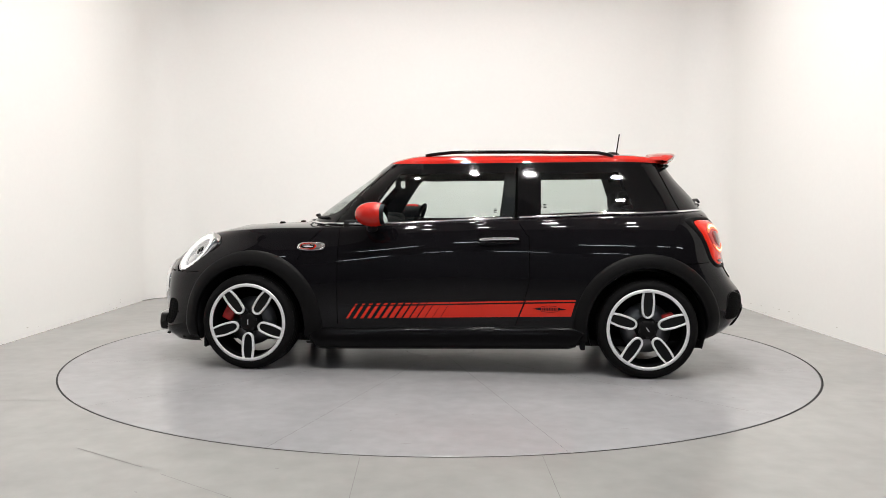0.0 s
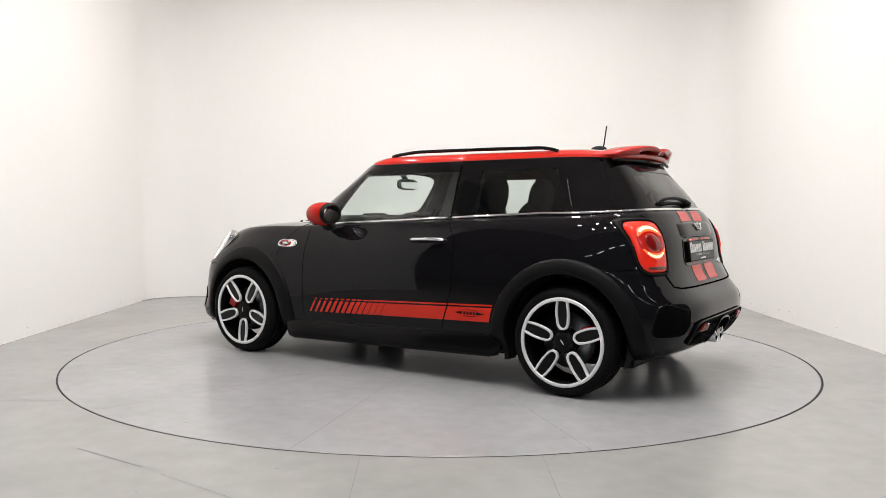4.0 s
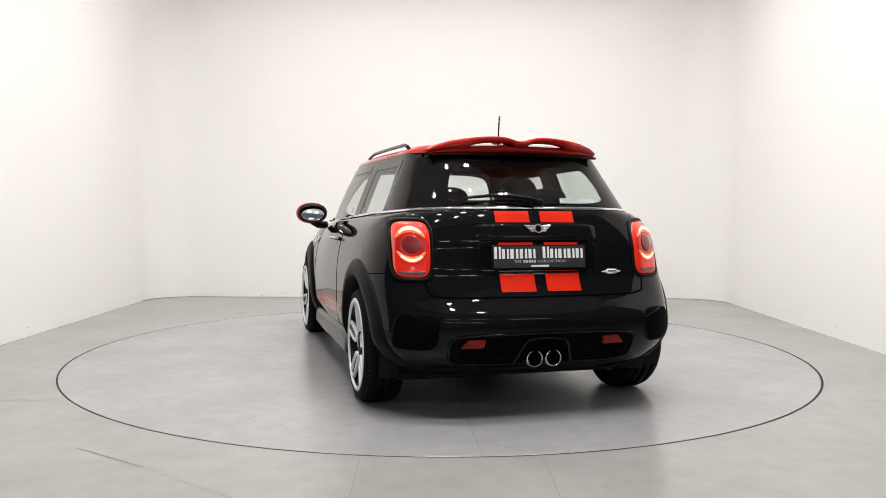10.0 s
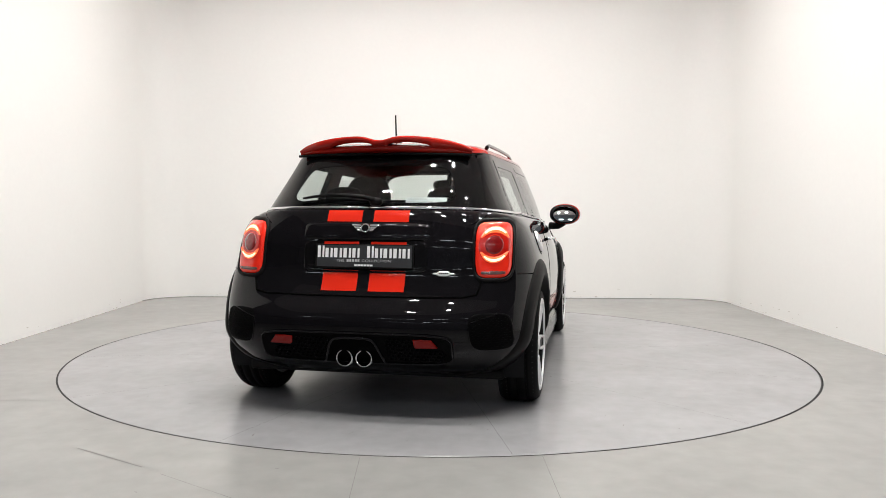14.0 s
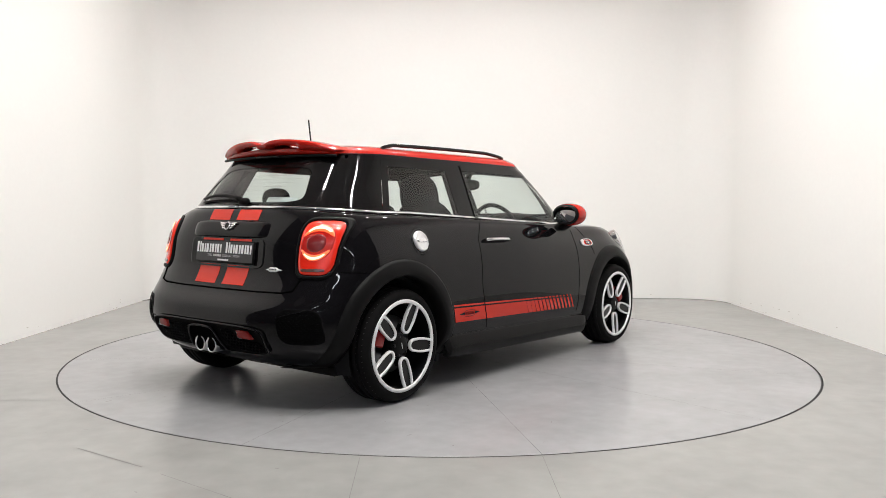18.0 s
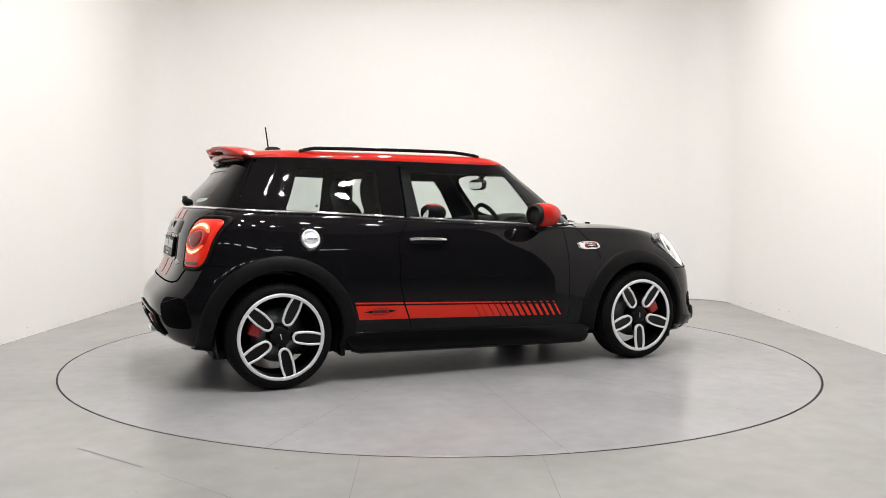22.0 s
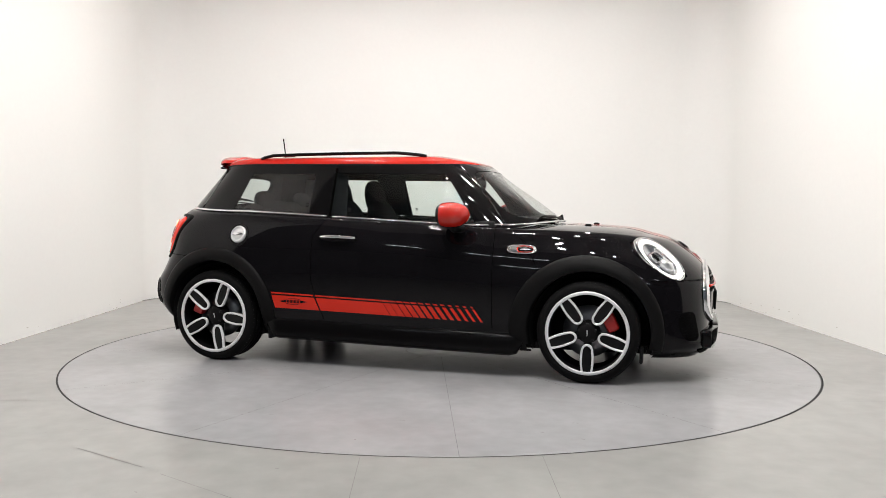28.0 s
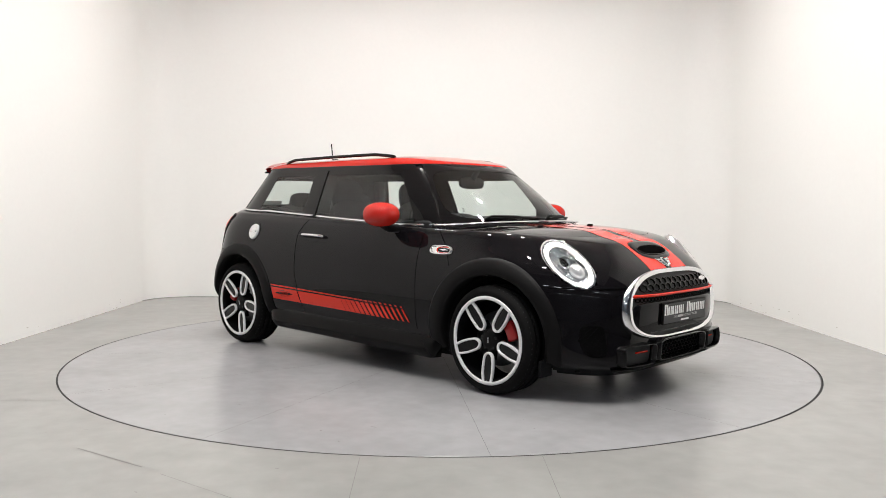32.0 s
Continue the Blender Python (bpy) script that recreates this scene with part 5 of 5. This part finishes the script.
def interior():
    part("dashboard", blob((0.62, 0, 0.86), (0.22, 0.66, 0.12), 4, 4), CABIN, car)
    part("instrument_hood", blob((0.52, -0.33, 0.955), (0.10, 0.16, 0.045), 3, 3), CABIN, car)
    for y in (0.34, -0.34):
        part("front_seat", blob((-0.17, y, 0.55), (0.27, 0.25, 0.10), 3.5, 3.5), CABIN, car, "dark cloth front seat")
        bm = blob((0, 0, 0), (0.085, 0.245, 0.31), 2.5, 3.0)
        b = part("seat_back", bm, CABIN, car)
        b.matrix_basis = Matrix.Translation((-0.44, y, 0.79)) @ Matrix.Rotation(radians(-14), 4, "Y")
        bm = blob((0, 0, 0), (0.058, 0.145, 0.140), 2.4, 2.6)
        b = part("head_restraint", bm, CABIN, car)
        b.matrix_basis = Matrix.Translation((-0.535, y, 1.105)) @ Matrix.Rotation(radians(-10), 4, "Y")
    part("rear_bench", blob((-0.85, 0, 0.60), (0.28, 0.58, 0.12), 4, 4), CABIN, car)
    b = part("bench_back", blob((0, 0, 0), (0.09, 0.60, 0.30), 4, 4), CABIN, car)
    b.matrix_basis = Matrix.Translation((-1.13, 0, 0.78)) @ Matrix.Rotation(radians(-15), 4, "Y")
    for y in (0.30, -0.30):
        part("rear_head_restraint", blob((-1.155, y, 1.083), (0.045, 0.115, 0.068), 2.4, 2.4), CABIN, car)
    part("parcel_shelf", box(-1.60, -1.20, -0.60, 0.60, 0.955, 0.975, 0.006), CABIN, car)
    # steering wheel on the right-hand side
    ring = [(0.0 + 0.0, 0.175 * math.cos(q), 0.175 * math.sin(q)) for q in (2 * math.pi * k / 40 for k in range(40))]
    w = part("steering_wheel", tube(ring, 0.015, 10, True), CABIN, car, "dark steering wheel")
    w.matrix_basis = Matrix.Translation((0.33, -0.34, 0.895)) @ Matrix.Rotation(radians(-24), 4, "Y")
    part("wheel_boss", blob((0.015, 0, 0), (0.03, 0.065, 0.06), 3, 3), CABIN, w)
    for q in (20, 160, 270):
        part("wheel_spoke", tube([(0.01, 0.05 * math.cos(radians(q)), 0.05 * math.sin(radians(q))), (0, 0.17 * math.cos(radians(q)), 0.17 * math.sin(radians(q)))], 0.014, 8), CABIN, w)
    # rear-view mirror
    m = part("inside_mirror", blob((0.40, -0.01, 1.205), (0.022, 0.122, 0.041), 3, 3), CABIN, car, "dark rear-view mirror")
    part("mirror_face", radial(lambda a, b, o=0.0: Vector((0.376 - o, -0.01 + a, 1.205 + b)), rounded(0.108, 0.031, 32, 3.5), [(1.0, 0.0), (0.0, 0.0)]), MIRRORGLASS, m)
    part("mirror_stalk", tube([(0.41, -0.01, 1.235), (0.46, -0.01, 1.30)], 0.02, 8), CABIN, m)
    # dark headlining and pillar linings
    rows = [[Vector((p.x * 0.985, p.y * 0.95, p.z - 0.03)) for p in outline(TOP, v)] for v in spread(0.0, 4, 12)]
    part("headlining", both(grid(rows)), CABIN, car)
    for s in (1, -1):
        for lo, hi, tuck in ((lambda f: -0.60, lambda f: -0.34 - 0.04 * f, 0.035), (lambda f: -1.50 + 0.14 * f, lambda f: -1.32 + 0.13 * f, 0.035), (lambda f: 0.525 - 0.275 * f, lambda f: 0.685 - 0.34 * f, 0.03)):
            bm = patch(UPPER, 0.0, 3.0, lo, hi)
            for v in bm.verts:
                v.co.y -= tuck
            if s < 0:
                mirrored(bm)
            part("pillar_lining", bm, CABIN, car)
        bm = patch(UPPER, 2.35, 3.0, lambda f: -1.38, lambda f: 0.42 - 0.1 * f, 5, 24)
        for v in bm.verts:
            v.co.y -= 0.03
        if s < 0:
            mirrored(bm)
        part("roof_lining_edge", bm, CABIN, car)
        part("door_card", box(-0.9, 0.66, *sorted((s * 0.66, s * 0.70)), 0.25, 0.955, 0.02), CABIN, car)


interior()


def underside():
    for s in (1, -1):
        part("air_dam", box(1.545, 1.565, *sorted((s * 0.66, s * 0.765)), 0.125, 0.22, 0.008), CABIN, car)
        part("rear_deflector", box(-0.88, -0.85, *sorted((s * 0.66, s * 0.76)), 0.155, 0.25, 0.006), CABIN, car)
    part("silencer", blob((-1.45, 0, 0.25), (0.16, 0.42, 0.07), 4, 4), STEEL, car)
    part("axle_beam", tube([(-1.2475, -0.62, 0.30), (-1.2475, 0.62, 0.30)], 0.04, 10), TRIM, car)
    part("front_axle", tube([(1.2475, -0.62, 0.29), (1.2475, 0.62, 0.29)], 0.03, 10), TRIM, car)


underside()


def glass_details():
    # dark printed borders of the windscreen and the rear window
    for front, wide, high, up in ((True, 0.955, 0.82, -0.06), (False, 0.72, 0.66, -0.16)):
        def place(a, b, o=0.0):
            v = 1.5 + 1.5 * max(-1.0, min(1.0, b))
            f = v / 3
            w = UPPER.side(0.72 - 0.36 * f, v).y if front else UPPER.side(-1.46 + 0.14 * f, v).y
            p = UPPER.end(abs(a) * w * 0.999, v, front)
            return Vector((p.x + (0.003 if front else -0.003), math.copysign(p.y + 0.003 * abs(a) ** 3, a), p.z + 0.001))
        outer, inner = rounded(1.0, 1.0, 96, 60.0), [(a, b + up) for a, b in rounded(wide, high, 96, 6.0)]
        rows = []
        for k in spread(0, 1, 16):
            rows.append([place(p[0] + (q[0] - p[0]) * k, p[1] + (q[1] - p[1]) * k) for p, q in zip(outer, inner)])
        bm = grid(rows, True)
        bmesh.ops.recalc_face_normals(bm, faces=bm.faces)
        part("window_border", bm, GLOSS, car)
    # black printed edges of the side windows
    for s in (1, -1):
        for v0, v1, lo, hi in ((0.0, 2.75, mix(-0.60, -0.60), mix(-0.457, -0.457)), (2.40, 2.75, mix(-1.14, -1.12), mix(-0.60, -0.60)),
                               (2.45, 2.75, mix(-0.438, -0.438), lambda f: 0.298 - 0.035 * f), (0.0, 2.40, lambda f: -1.24 + 0.105 * f, lambda f: -1.19 + 0.105 * f)):
            bm = patch(UPPER, v0, v1, lo, hi)
            for v in bm.verts:
                v.co.y += 0.002
            if s < 0:
                mirrored(bm)
            part("window_print", bm, GLOSS, car)
    # heating wires of the rear window
    for k in range(9):
        z = 1.085 + 0.021 * k
        part("heating_wire", tube([rear(y, z, -0.003) for y in spread(-0.40 + 0.012 * k, 0.40 - 0.012 * k, 15)], 0.00025, 4), TRIM, car)
    # small etched marks in the window corners
    for s in (1, -1):
        for x, z in ((-0.625, 1.035), (-0.315, 1.005)):
            for j in range(3):
                part("etched_mark", sheet(side(s), ((x - 0.010, z + 0.010 * j), (x + 0.010, z + 0.010 * j), (x + 0.010, z + 0.006 + 0.010 * j), (x - 0.010, z + 0.006 + 0.010 * j)), 1, 1, 0.001), TRIM, car)


glass_details()


# ---- what moves ----
TURN = ((0, 174.15), (1, 167.2), (2, 160.3), (3, 153.45), (4, 146.6), (6, 132.85), (8, 119.2), (10, 105.6), (12, 92.1), (14, 78.55),
        (16, 65.0), (18, 51.4), (20, 37.8), (22, 24.15), (24, 10.5), (25.5, 0.3), (27, -9.85), (29, -23.4), (30, -30.15), (31, -36.9), (32, -43.6))
OFFSET = (-0.102, 0.008)


def motions():
    walk(table, [(t, pose(0, 0, 0, 0, 0, a)) for t, a in TURN])
    walk(car, [(t, pose(0, 0, 0, 0, 0, a) @ pose(OFFSET[0], OFFSET[1], 0)) for t, a in TURN])


motions()
